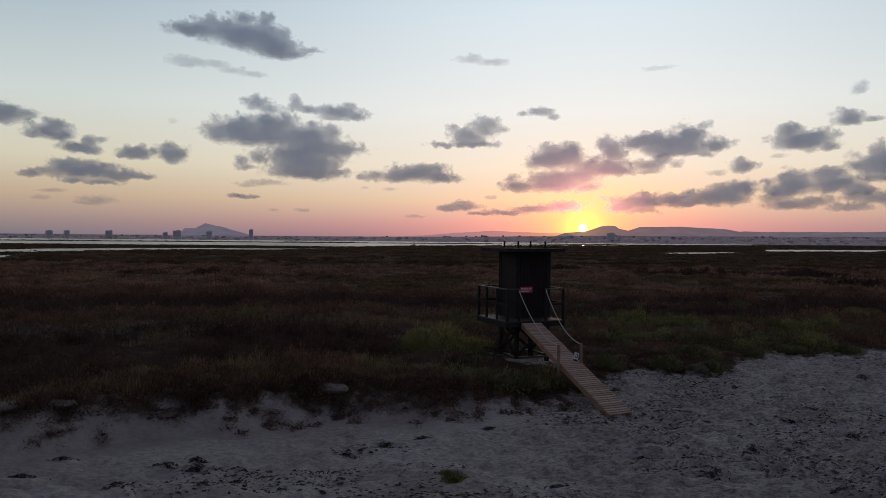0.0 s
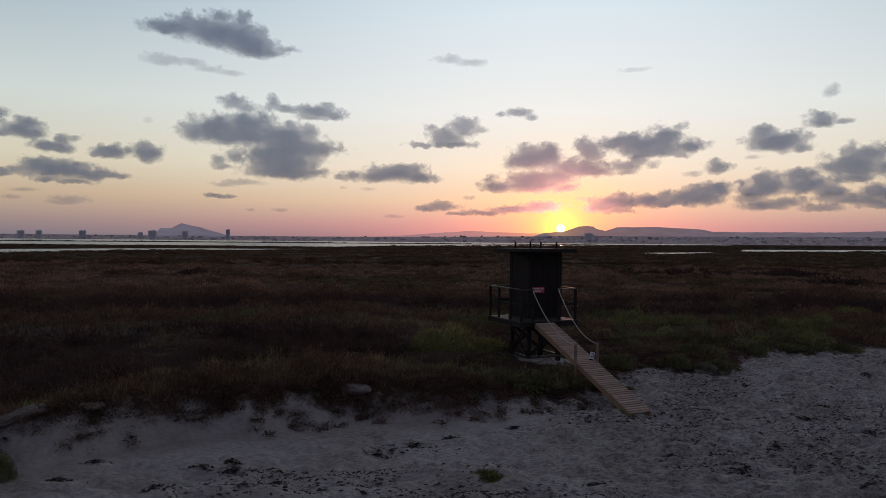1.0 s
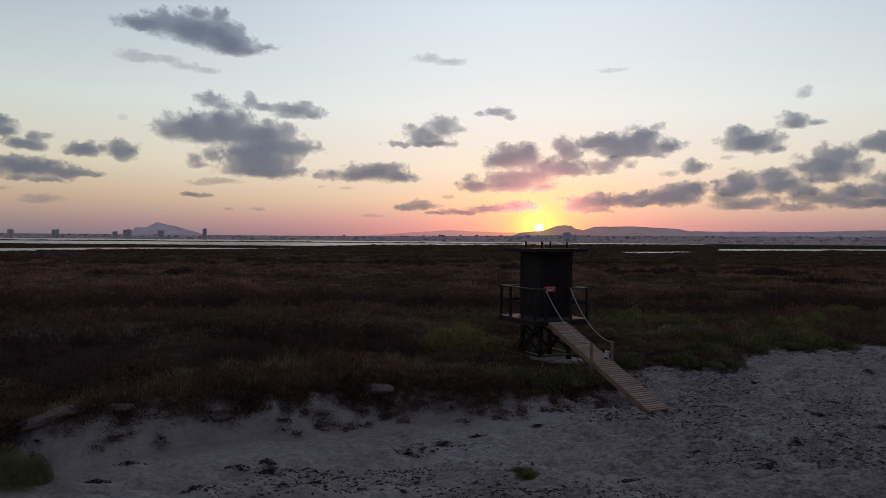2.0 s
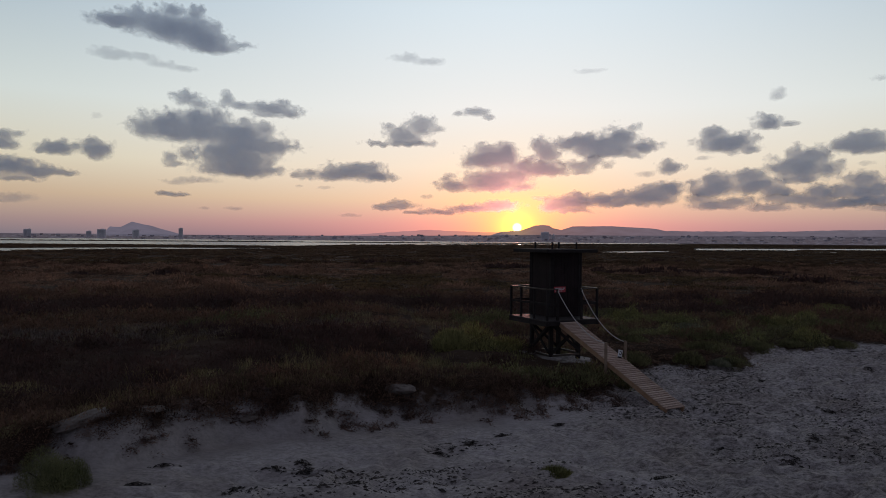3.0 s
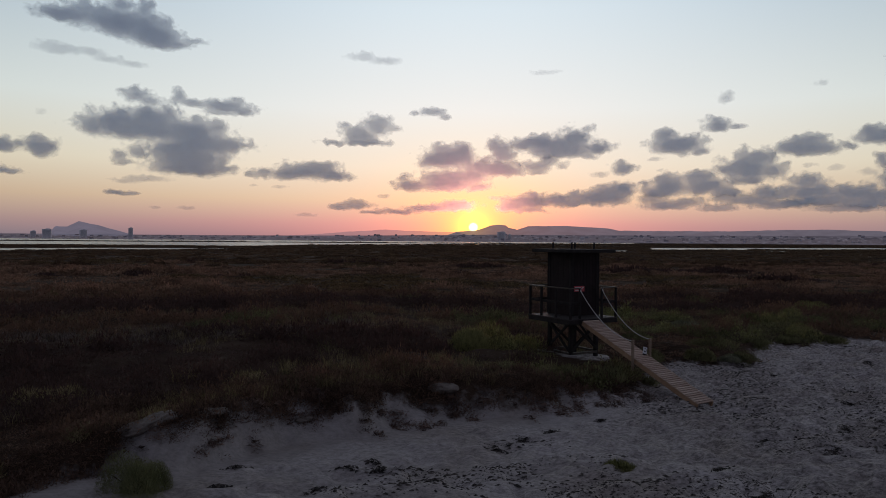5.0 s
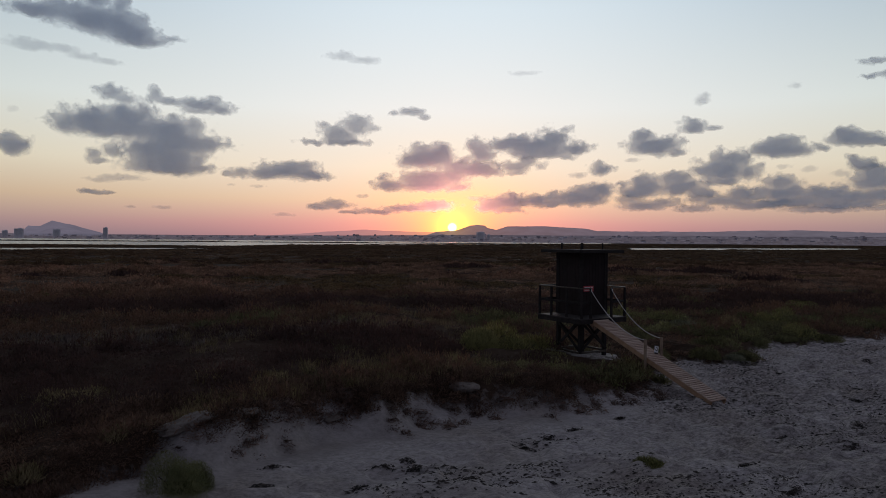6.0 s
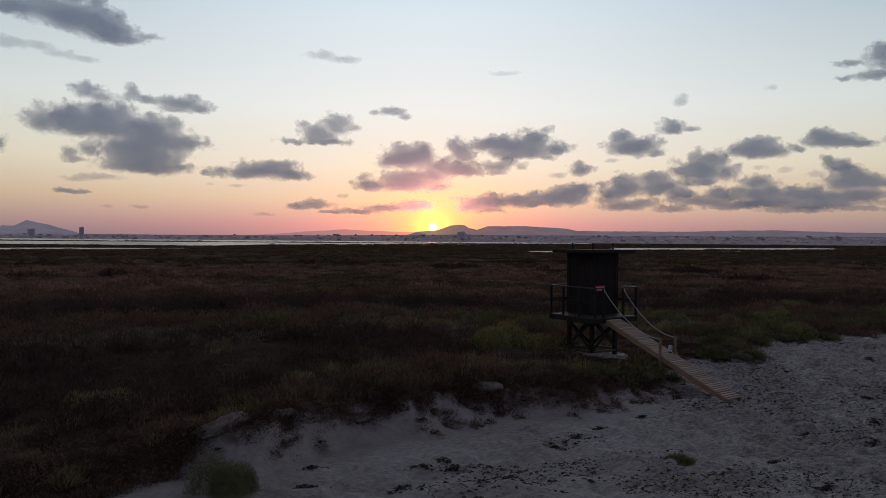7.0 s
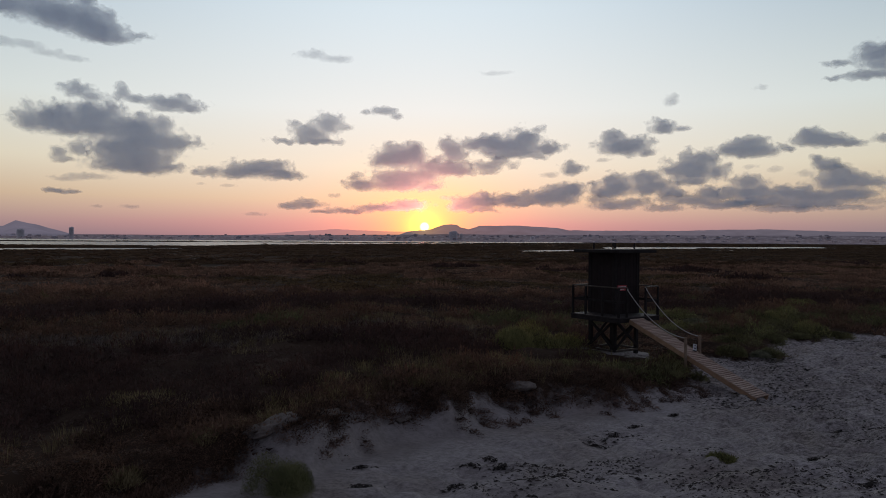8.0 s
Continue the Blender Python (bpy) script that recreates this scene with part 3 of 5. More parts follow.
# ---- hills and far shore ----
def ridge(name, outline, radius, depth, material, label, seed):
    """A range of hills along an outline of (bearing, height) in degrees, with slopes to the front and to the back."""
    az = np.arange(outline[0][0], outline[-1][0] + 0.01, 0.12)
    el = np.interp(az, [p[0] for p in outline], [p[1] for p in outline])
    h = 4.2 + radius * np.tan(np.radians(np.maximum(el, 0.0)))
    h += 1.2 * vn(az, az * 0, 0.5, seed) + 0.8 * vn(az, az * 0, 0.17, seed + 1)
    rows = np.array([-1.0, -0.75, -0.5, -0.25, -0.1, 0.0, 0.2, 0.6, 1.0])
    V = []
    for k in rows:
        r = radius + depth * k + 0 * az
        fall = (1 - abs(k)) ** 0.8 if k < 0 else (1 - k)
        V.append(np.stack([r * np.sin(np.radians(az)), r * np.cos(np.radians(az)), -1 + (h + 1) * fall * (1 + (0.1 * vn(az, az * 0 + k * 7, 0.6, seed + 2) if abs(k) > 0.05 else 0))], 1))
    return tagged(new(name, mesh_of(name, np.concatenate(V), grid_faces(len(az), len(rows)), material, True)), label, "hills", kind="structure")


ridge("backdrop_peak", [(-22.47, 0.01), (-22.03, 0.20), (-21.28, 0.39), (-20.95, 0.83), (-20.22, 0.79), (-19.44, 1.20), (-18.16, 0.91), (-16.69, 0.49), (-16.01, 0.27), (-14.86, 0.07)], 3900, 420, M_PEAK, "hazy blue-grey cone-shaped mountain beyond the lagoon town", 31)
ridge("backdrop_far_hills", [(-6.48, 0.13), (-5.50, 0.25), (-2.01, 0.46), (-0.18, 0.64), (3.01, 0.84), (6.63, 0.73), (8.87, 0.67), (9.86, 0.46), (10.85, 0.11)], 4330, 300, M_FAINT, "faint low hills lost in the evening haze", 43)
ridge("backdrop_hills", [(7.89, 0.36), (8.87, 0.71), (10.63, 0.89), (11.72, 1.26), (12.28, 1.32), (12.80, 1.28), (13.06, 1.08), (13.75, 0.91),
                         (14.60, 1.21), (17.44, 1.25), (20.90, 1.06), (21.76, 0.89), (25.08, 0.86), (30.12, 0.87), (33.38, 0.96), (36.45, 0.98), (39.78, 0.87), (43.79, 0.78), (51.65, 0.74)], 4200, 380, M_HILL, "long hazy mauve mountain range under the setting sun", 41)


def far_land_z(x, y):
    """The far shore, which rises to the right-hand hills."""
    az = np.degrees(np.arctan2(x, y))
    return 0.8 + np.clip((np.hypot(np.maximum(x, 0), y) - 2960) / 700, 0, 1.2) * np.interp(az, (-40, -8, 0, 12, 50), (19, 19, 22, 31, 32))


az = np.linspace(-50, 55, 260)
rows = np.concatenate([[2945, 2950], np.linspace(2960, 3900, 14)])
A, R = (a.ravel() for a in np.meshgrid(np.radians(az), rows))
LX = R * np.where(A > 0, np.sin(A), np.tan(A))
LY = R * np.where(A > 0, np.cos(A), 1.0)
LZ = np.where(R < 2947, -0.5, far_land_z(LX, LY) + 0.8 * vn(LX, LY, 60, 51))
# the shore's haze is an emitted colour too
M_FARLAND = haze_glow_material("hazy_far_shore", (0.064, 0.057, 0.076), 0.10, (0.0035, 0.02, 0.10), 0.6)
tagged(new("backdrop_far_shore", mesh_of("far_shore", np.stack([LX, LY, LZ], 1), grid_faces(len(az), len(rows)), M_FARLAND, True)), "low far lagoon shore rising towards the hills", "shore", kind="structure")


def tower_block(x, y, w, h):
    """A far block of flats with storey bands and rows of windows."""
    z0 = float(far_land_z(x, y)) - 0.3
    e = empty("tower_block", pose(x, y, z0, 0, 0, -math.degrees(math.atan2(x, y)) + random.uniform(-12, 12)))
    h -= z0
    d = w * 0.7
    part("wall", box_bm((w, d, h), (0, 0, h / 2)), M_TOWER, e)
    part("roof", box_bm((w * 0.45, d * 0.5, 2.6), (w * 0.1, 0, h + 1.3)), M_TOWER, e)
    n = max(4, int(h / 3.1))
    for k in range(1, n):
        part("window", box_bm((w * 0.7, 0.3, 1.1), (0, -d / 2 - 0.1, h * (k + 0.15) / n)), M_GLASS, e)
        part("balcony", box_bm((w * 0.96, 1.4, 0.5), (0, -d / 2 - 0.75, h * (k - 0.1) / n)), M_TOWER, e)
    return tagged(e, "tall pale grey block of flats on the far shore", "building", "tower blocks on the far shore")


for bx, by, bw, bh in ((-1732, 3000, 26, 33.8), (-1656, 3000, 22, 34.5), (-1467, 3000, 15, 35.8), (-1483, 3004, 14, 35.3), (-1232, 3000, 20, 29.8), (-1181, 3000, 33, 37.8), (-1045, 3000, 25, 36.1), (-864, 3000, 16.5, 45.2), (663, 3000, 35, 43.1), (712, 3060, 14, 33.4), (1028, 3010, 18, 23.0)):
    tower_block(bx, by, bw, bh)

rng = random.Random(5)


def town_house(x, y, w, d, h):
    z0 = float(far_land_z(x, y)) - 0.6
    e = empty("town_house", pose(x, y, z0, 0, 0, rng.uniform(-35, 35)))
    part("wall", box_bm((w, d, h), (0, 0, h / 2)), M_HOUSE, e)
    if rng.random() < 0.5:
        bm = bmesh.new()
        q = [bm.verts.new(v) for v in ((-w / 2 - 0.4, -d / 2 - 0.4, h), (w / 2 + 0.4, -d / 2 - 0.4, h), (w / 2 + 0.4, d / 2 + 0.4, h), (-w / 2 - 0.4, d / 2 + 0.4, h), (-w / 2, 0, h + 2.4), (w / 2, 0, h + 2.4))]
        for f in ((0, 1, 5, 4), (2, 3, 4, 5), (1, 2, 5), (3, 0, 4), (3, 2, 1, 0)):
            bm.faces.new([q[k] for k in f])
        part("roof", bm, M_TILE, e)
    else:
        part("roof", box_bm((w + 0.5, d + 0.5, 0.5), (0, 0, h + 0.25)), M_HOUSE, e)
    part("window", box_bm((w * 0.7, 0.3, 1.3), (0, -d / 2 - 0.1, h * 0.55)), M_GLASS, e)
    tagged(e, "low pale plastered house in the far lagoon town", "house", "houses of the far town")


for k in range(290):
    if k < 115:
        a, yy = rng.uniform(-38, -6), rng.uniform(2965, 3500)
    else:
        a, yy = rng.uniform(-8, 46), rng.uniform(2965, 3750)
    turn = max(0.0, radians(a))
    town_house(yy * (math.sin(turn) if a > 0 else math.tan(radians(a))), yy * math.cos(turn), rng.uniform(8, 19), rng.uniform(8, 12), rng.choice((3, 4, 4, 5, 5, 6, 8)))


# the crowd of low houses behind, too small to tell apart
nb = 3200
gt = np.random.default_rng(17)
ta, ty = gt.uniform(-9, 47, nb), 2980 + 720 * gt.random(nb) ** 1.3
ta[:1100], ty[:1100] = gt.uniform(-40, -6, 1100), gt.uniform(2965, 3560, 1100)
tx = ty * np.where(ta > 0, np.sin(np.radians(ta)), np.tan(np.radians(ta)))
ty = ty * np.cos(np.radians(np.maximum(ta, 0)))
cube = np.array([(i, j, k) for k in (0, 1) for j in (-0.5, 0.5) for i in (-0.5, 0.5)], float)
cf = np.array([(0, 1, 5, 4), (1, 3, 7, 5), (3, 2, 6, 7), (2, 0, 4, 6), (4, 5, 7, 6)])
sz = np.stack([gt.uniform(5, 16, nb), gt.uniform(6, 10, nb), gt.uniform(1.4, 3.8, nb)], 1)
PB = cube[None] * sz[:, None] + np.stack([tx, ty, far_land_z(tx, ty) - 0.5], 1)[:, None]
# house walls give off a faint glow that stands for the haze before them
M_CROWD = haze_glow_material("hazy_town_walls", (0.094, 0.086, 0.108), 0.12, (0.045, 0.045, 0.2), 0.55)
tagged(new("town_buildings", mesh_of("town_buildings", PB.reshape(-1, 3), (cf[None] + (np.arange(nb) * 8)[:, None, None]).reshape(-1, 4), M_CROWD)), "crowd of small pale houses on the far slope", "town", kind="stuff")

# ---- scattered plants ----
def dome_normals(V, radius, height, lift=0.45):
    """Normals of the rounded whole that a plant's leaves make up."""
    N = np.stack([V[:, 0] / radius, V[:, 1] / radius, np.maximum(V[:, 2], 0) / height * 0.8 + lift], 1)
    return N / np.linalg.norm(N, axis=1, keepdims=True)


def outward(V, F, N):
    """Faces wound so that they look the way the whole plant does there."""
    g = np.cross(V[F[:, 1]] - V[F[:, 0]], V[F[:, 2]] - V[F[:, 0]])
    turned = (g * N[F].mean(1)).sum(1) < 0
    F = F.copy()
    F[turned] = F[turned][:, ::-1]
    return V, F, N


def blades(n, height, spread, lean, width, g):
    """A tuft of bent blades, each of three triangles."""
    V, F = [], []
    for k in range(n):
        a, b = g.uniform(0, 6.283), g.uniform(0, 6.283)
        r = spread * math.sqrt(g.random())
        x, y = r * math.cos(a), r * math.sin(a)
        h = height * g.uniform(0.5, 1.1)
        dx, dy = lean * h * (math.cos(a) * r / spread + 0.5 * math.cos(b)), lean * h * (math.sin(a) * r / spread + 0.5 * math.sin(b))
        wx_, wy_ = width * math.cos(b + 1.57), width * math.sin(b + 1.57)
        i = len(V)
        V += [(x - wx_, y - wy_, -0.03), (x + wx_, y + wy_, -0.03), (x + dx * 0.4 - wx_ * 0.8, y + dy * 0.4 - wy_ * 0.8, h * 0.6), (x + dx * 0.4 + wx_ * 0.8, y + dy * 0.4 + wy_ * 0.8, h * 0.6), (x + dx, y + dy, h)]
        F += [(i, i + 1, i + 2), (i + 1, i + 3, i + 2), (i + 2, i + 3, i + 4)]
    V = np.array(V)
    return outward(V, np.array(F), dome_normals(V, spread * 3, height, 0.6))


def leafy(n, radius, height, leaf, g, upright=0.5, wide=0.17):
    """A shrub: a dome of small pointed leaves, denser inside, with an uneven outline."""
    lobes = [(g.uniform(-0.5, 0.5) * radius, g.uniform(-0.5, 0.5) * radius, g.uniform(0.45, 0.75)) for _ in range(4)]
    V, F = [], []
    for k in range(n):
        lx, ly, ls = lobes[g.randrange(4)]
        d = Vector((g.gauss(0, 1), g.gauss(0, 1), abs(g.gauss(0, 1)))).normalized()
        r = g.uniform(0.55, 1.08) * ls
        p = Vector((lx + d.x * r * radius, ly + d.y * r * radius, d.z * r * height * 1.25))
        out = (d + Vector((g.gauss(0, 0.5), g.gauss(0, 0.5), upright + g.gauss(0, 0.4)))).normalized()
        side = out.cross(Vector((g.gauss(0, 1), g.gauss(0, 1), g.gauss(0, 1)))).normalized()
        s = leaf * g.uniform(0.6, 1.4)
        i = len(V)
        V += [tuple(p - side * s * wide), tuple(p + side * s * wide), tuple(p + out * s * 1.5)]
        F.append((i, i + 1, i + 2))
    V = np.array(V)
    return outward(V, np.array(F), dome_normals(V, radius, height))


def lump(n, radius, height, g):
    """A far shrub: a rough dome of overlapping facets."""
    V, F = [], []
    for k in range(n):
        d = Vector((g.gauss(0, 1), g.gauss(0, 1), abs(g.gauss(0, 0.8)))).normalized()
        p = Vector((d.x * radius, d.y * radius, d.z * height)) * g.uniform(0.6, 1.05)
        i = len(V)
        for j in range(3):
            q = Vector((g.gauss(0, 1), g.gauss(0, 1), g.gauss(0, 0.7))) * 0.32
            V.append((p.x + q.x * radius, p.y + q.y * radius, max(-0.1, p.z + q.z * height)))
        F.append((i, i + 1, i + 2))
    V = np.array(V)
    return outward(V, np.array(F), dome_normals(V, radius, height))


def scattered(name, templates, xs, ys, scales, material, label, category, seed, sink=0.02, rise=1.0, swell=0.0):
    """Many plants joined into one object, each turned, scaled and set on the ground."""
    g = np.random.default_rng(seed)
    zs = ground_z(xs, ys) - sink
    which, turn = g.integers(0, len(templates), len(xs)), g.uniform(0, 6.283, len(xs))
    VV, FF, NN, base = [], [], [], 0
    # hummocks: taller plants in bunches, low ones in the hollows between
    bunch = sstep(0.75 * vn(xs * 0.7, ys, swell or 1.0, 131) + 0.5 * vn(xs * 0.8, ys, (swell or 1.0) * 0.42, 132), -0.45, 0.55) if swell else np.full(len(xs), 0.55)
    for k, (V, F, N) in enumerate(templates):
        sel = np.where(which == k)[0]
        if not len(sel):
            continue
        c, s = np.cos(turn[sel])[:, None], np.sin(turn[sel])[:, None]
        sc = scales[sel][:, None]
        tall = rise * sc * g.uniform(0.75, 1.25, (len(sel), 1)) * (0.35 + 1.18 * bunch[sel])[:, None]
        P = np.stack([(V[:, 0] * c - V[:, 1] * s) * sc + xs[sel][:, None], (V[:, 0] * s + V[:, 1] * c) * sc + ys[sel][:, None], V[:, 2] * tall + zs[sel][:, None]], -1)
        VV.append(P.reshape(-1, 3))
        FF.append((F[None] + (np.arange(len(sel)) * len(V))[:, None, None] + base).reshape(-1, 3))
        NN.append(np.stack([N[:, 0] * c - N[:, 1] * s, N[:, 0] * s + N[:, 1] * c, np.broadcast_to(N[:, 2], (len(sel), len(V)))], -1).reshape(-1, 3))
        base += len(sel) * len(V)
    me = mesh_of(name, np.concatenate(VV), np.concatenate(FF), material, True)
    me.normals_split_custom_set_from_vertices(np.concatenate(NN).astype(np.float32))
    return tagged(new(name, me), label, category, kind="stuff")


def wedge(n, y0, y1, g, power=1.0):
    """Places over the land that the flight looks across."""
    y = y0 + (y1 - y0) * g.random(n) ** power
    lo, hi = -10 - 0.76 * y, 2 + 1.04 * y
    return lo + (hi - lo) * g.random(n), y


g_py, g_np = random.Random(11), np.random.default_rng(11)
T_BLADES = [blades(15, 0.42, 0.16, 0.5, 0.006, g_py) for _ in range(6)]
T_LEAFY = [leafy(80, 0.34, 0.34, 0.042, g_py, 0.2, 0.34) for _ in range(7)]
T_FINE = [leafy(125, 0.34, 0.34, 0.032, g_py, 0.25, 0.3) for _ in range(7)]
T_CLUMP = [leafy(150, 0.30, 0.34, 0.040, g_py, 0.2, 0.22) for _ in range(6)]
T_PLAIN = [leafy(50, 0.36, 0.34, 0.052, g_py, 0.15, 0.4) for _ in range(6)]
T_MID = [leafy(50, 0.8, 0.36, 0.10, g_py, -0.1, 0.62) for _ in range(6)]
T_LOW = [leafy(60, 0.6, 0.34, 0.062, g_py, 0.0, 0.52) for _ in range(6)]
T_LUMP = [lump(16, 1.0, 0.55, g_py) for _ in range(6)]

# dune and marsh shrubs close by
x, y = wedge(18500, 10, 52, g_np, 0.8)
s = beyond_edge(x, y)
keep = (soil_share(x, y) > np.where(x > 5, 0.12 + 0.75 * g_np.random(len(x)) ** 0.7, 0.55)) & ((np.hypot(x - 2.6, 0.9 * (y - 23.0)) > 1.32 + 0.35 * vn(x, y, 0.8, 63)) & (np.hypot((x + 0.5) / 1.7, (y - 23.6) / 1.3) > 1)) & (g_np.random(len(x)) < np.clip(0.3 + s * 1.2, 0, 1))
x, y = x[keep], y[keep]
tint = 0.55 * vn(x, y, 5, 61) + 0.95 * vn(x, y, 2.1, 62) + 0.42 * np.clip((x - 4) / 6, -0.6, 1.0) * (y < 37) + 1.0 * sstep(3.4 - np.hypot((x - 0.8) * 0.7, y - 20.8), 0.0, 1.4)
g_keep = tint > 1.22
g_keep = g_keep & (x > 3.5)
o_keep = (tint > 0.72) & ~g_keep
rest = ~(g_keep | o_keep)
size = lambda n, lo, hi: g_np.uniform(lo, hi, n)
wave = y + 1.6 * vn(x, y, 6, 67) + 0.8 * vn(x, y, 2.2, 69) - 0.10 * np.clip(x, -30, 20)
heath = rest & ((((wave > 20.5) | ((x < -5) & (beyond_edge(x, y) > 1.9))) & (wave < 29.5) & (x < 2.5)) | ((wave > 37) & (wave < 47)))
rest = rest & ~heath
for nth, (lo, hi, kinds) in enumerate(((0, 23, T_FINE), (23, 33, T_LEAFY), (33, 99, T_PLAIN))):
    a = rest & (y >= lo) & (y < hi)
    c = heath & (y >= lo) & (y < hi)
    scattered("saltmarsh_shrubs", kinds, x[a], y[a], size(a.sum(), 0.6, 1.5), M_SALT, "brownish low saltmarsh shrubs on the dune", "shrubs", 1 + 30 * nth, swell=1.9)
    scattered("heath_shrubs", kinds, x[c], y[c], size(c.sum(), 0.7, 1.6), M_HEATH, "very dark red-brown low shrubs behind the dune", "shrubs", 11 + 30 * nth, swell=2.2)
scattered("olive_shrubs", T_LEAFY, x[o_keep], y[o_keep], size(o_keep.sum(), 0.6, 1.3), M_OLIVE, "dull olive low shrubs among the dune plants", "shrubs", 2, swell=1.7)
scattered("green_shrubs", T_LEAFY, x[g_keep], y[g_keep], size(g_keep.sum(), 0.8, 1.6), M_GREEN, "fresh green low shrubs at the sand's edge", "shrubs", 3, swell=1.7)

# tangled dark plants that hang over the top of the scarp
x, y = g_np.uniform(-13, 3.4, 16000), g_np.uniform(10, 21.5, 16000)
s = beyond_edge(x, y)
keep = (s > scarp_fringe(x, y) + 0.25 * g_np.random(len(x))) & (s < 2.3) & (g_np.random(len(x)) < 1.0 - 0.25 * s)
x, y = x[keep], y[keep]
scattered("scarp_shrubs", T_CLUMP, x, y, size(len(x), 0.55, 1.1), M_SCARP, "dark red-brown plants hanging over the dune scarp", "shrubs", 10, 0.06, 0.8, 0.9)

# dark trailing bunches, one below the other down the sand face
cx0, cy0 = g_np.uniform(-9.3, 3.2, 900), g_np.uniform(13, 21.0, 900)
cs0 = beyond_edge(cx0, cy0) - scarp_fringe(cx0, cy0)
kc = (cs0 > np.where(cx0 > -5.3, -0.42, -0.30)) & (cs0 < 0.30) & (vn(cx0, cy0, 0.4, 68) > np.where(cx0 > -5.3, -0.25, 0.1))
x = np.repeat(cx0[kc], 6) + g_np.normal(0, 0.06, 6 * kc.sum())
y = np.repeat(cy0[kc], 6) + g_np.normal(0, 0.12, 6 * kc.sum())
scattered("hanging_shrubs", T_PLAIN, x, y, size(len(x), 0.35, 0.7), M_HANG, "dark trailing plants on the sandy face of the scarp", "shrubs", 18, 0.05, 0.75)
x, y = x[::3], y[::3]
scattered("root_mats", T_LUMP, x, y, size(len(x), 0.09, 0.17), M_HANG, "dark matted roots and litter under trailing dune plants", "roots", 19, 0.02, 1.2)

# grass tufts on the dune
x, y = wedge(12000, 10, 40, g_np, 0.8)
s = beyond_edge(x, y)
keep = (s > 0.8) & ((x < 4) | (y > 30)) & ((np.hypot(x - 2.6, 0.9 * (y - 23.0)) > 1.32 + 0.35 * vn(x, y, 0.8, 63)) & (np.hypot((x + 0.5) / 1.7, (y - 23.6) / 1.3) > 1)) & (vn(x, y, 2.2, 71) + 0.5 * vn(x, y, 0.8, 72) > 0.0)
x, y = x[keep], y[keep]
dry = (vn(x, y, 4, 73) + 0.4 * (x < 0) - 0.5 * (x > 4)) > 0.1
scattered("dry_grass", T_BLADES, x[dry], y[dry], size(dry.sum(), 0.4, 0.85), M_DRY, "dry straw-coloured grass tufts on the dune crest", "grass", 4)
xc, yc = g_np.uniform(-9.5, 3.2, 5200), g_np.uniform(13, 24, 5200)
sc_ = beyond_edge(xc, yc)
kc = (sc_ > 1.0) & (sc_ < 3.6) & (vn(xc, yc, 1.6, 74) + 0.6 * vn(xc, yc, 0.6, 75) > 0.12) & (np.hypot(xc - 2.6, 0.85 * (yc - 22.7)) > 2.2) & (np.hypot((xc + 0.5) / 1.7, (yc - 23.6) / 1.3) > 1)
scattered("crest_grass", T_BLADES, xc[kc], yc[kc], size(kc.sum(), 0.45, 0.95), M_CREST, "yellowish grass along the top of the dune", "grass", 12)
lush = ~dry & (x > -7.2)
scattered("green_grass", T_BLADES, x[lush], y[lush], size(lush.sum(), 0.5, 1.1), M_OLIVE, "dull green grass tufts between the shrubs", "grass", 5)

# bleached dead twigs in the hollow behind the dune
x, y = g_np.uniform(-38, -5, 7000), g_np.uniform(25, 36, 7000)
keep = vn(x * 0.5, y, 2.4, 76) + 0.7 * vn(x, y, 0.9, 77) - np.abs(y - 29.5) / 4.0 + 0.35 > 0.2
scattered("dead_twigs", T_BLADES, x[keep], y[keep], size(keep.sum(), 0.6, 1.2), M_DEAD, "bleached grey dead twigs among dark shrubs", "shrubs", 17, rise=0.75)

# marsh farther off
x, y = wedge(19500, 42, 135, g_np, 0.75)
keep = vn(x * 0.6, y, 6, 83) + 0.6 * vn(x * 0.6, y * 1.3, 2.4, 84) > -0.72
x, y = x[keep], y[keep]
dryf = vn(x, y, 14, 81) + 0.5 * vn(x, y, 5, 82) > 0.55
patch = vn(x, y, 6, 87) + 0.6 * vn(x, y, 2.5, 88)
likenear = ~dryf & (patch + (56 - y) / 9 > 0.2)
likefar = ~dryf & ~likenear & (patch + (y - 112) / 16 > 0.2)
close = (y < 72) & ~dryf & ~likenear & ~likefar
dark = (vn(x * 0.35, y, 9, 85) + 0.4 * vn(x, y, 4, 86) + 1.4 * (y + 1.5 * vn(x, y, 6, 67) - 0.10 * np.clip(x, -30, 20) < 47) > 0.85) & ~dryf & ~likenear
wide_off = (y >= 72) & ~dryf & ~dark & ~likefar
likefar = likefar & ~dark
close = close & ~dark
scattered("near_marsh_shrubs", T_LOW, x[close], y[close], size(close.sum(), 0.7, 1.5), M_SALTFAR, "reddish-brown low shrubs of the saltmarsh", "shrubs", 13, rise=0.9, swell=3)
scattered("marsh_shrubs", T_MID, x[wide_off], y[wide_off], size(wide_off.sum(), 0.6, 1.4), M_SALTFAR, "reddish-brown shrubs covering the flat saltmarsh", "shrubs", 6, rise=0.8, swell=4.5)
scattered("brown_marsh_shrubs", T_LOW, x[likenear], y[likenear], size(likenear.sum(), 0.7, 1.5), M_SALT, "brown low shrubs where the marsh begins", "shrubs", 15, rise=0.9, swell=2.6)
scattered("dull_marsh_shrubs", T_MID, x[likefar], y[likefar], size(likefar.sum(), 0.7, 1.5), M_FARSALT, "dull dark shrubs of the outer saltmarsh", "shrubs", 16, rise=0.8, swell=6)
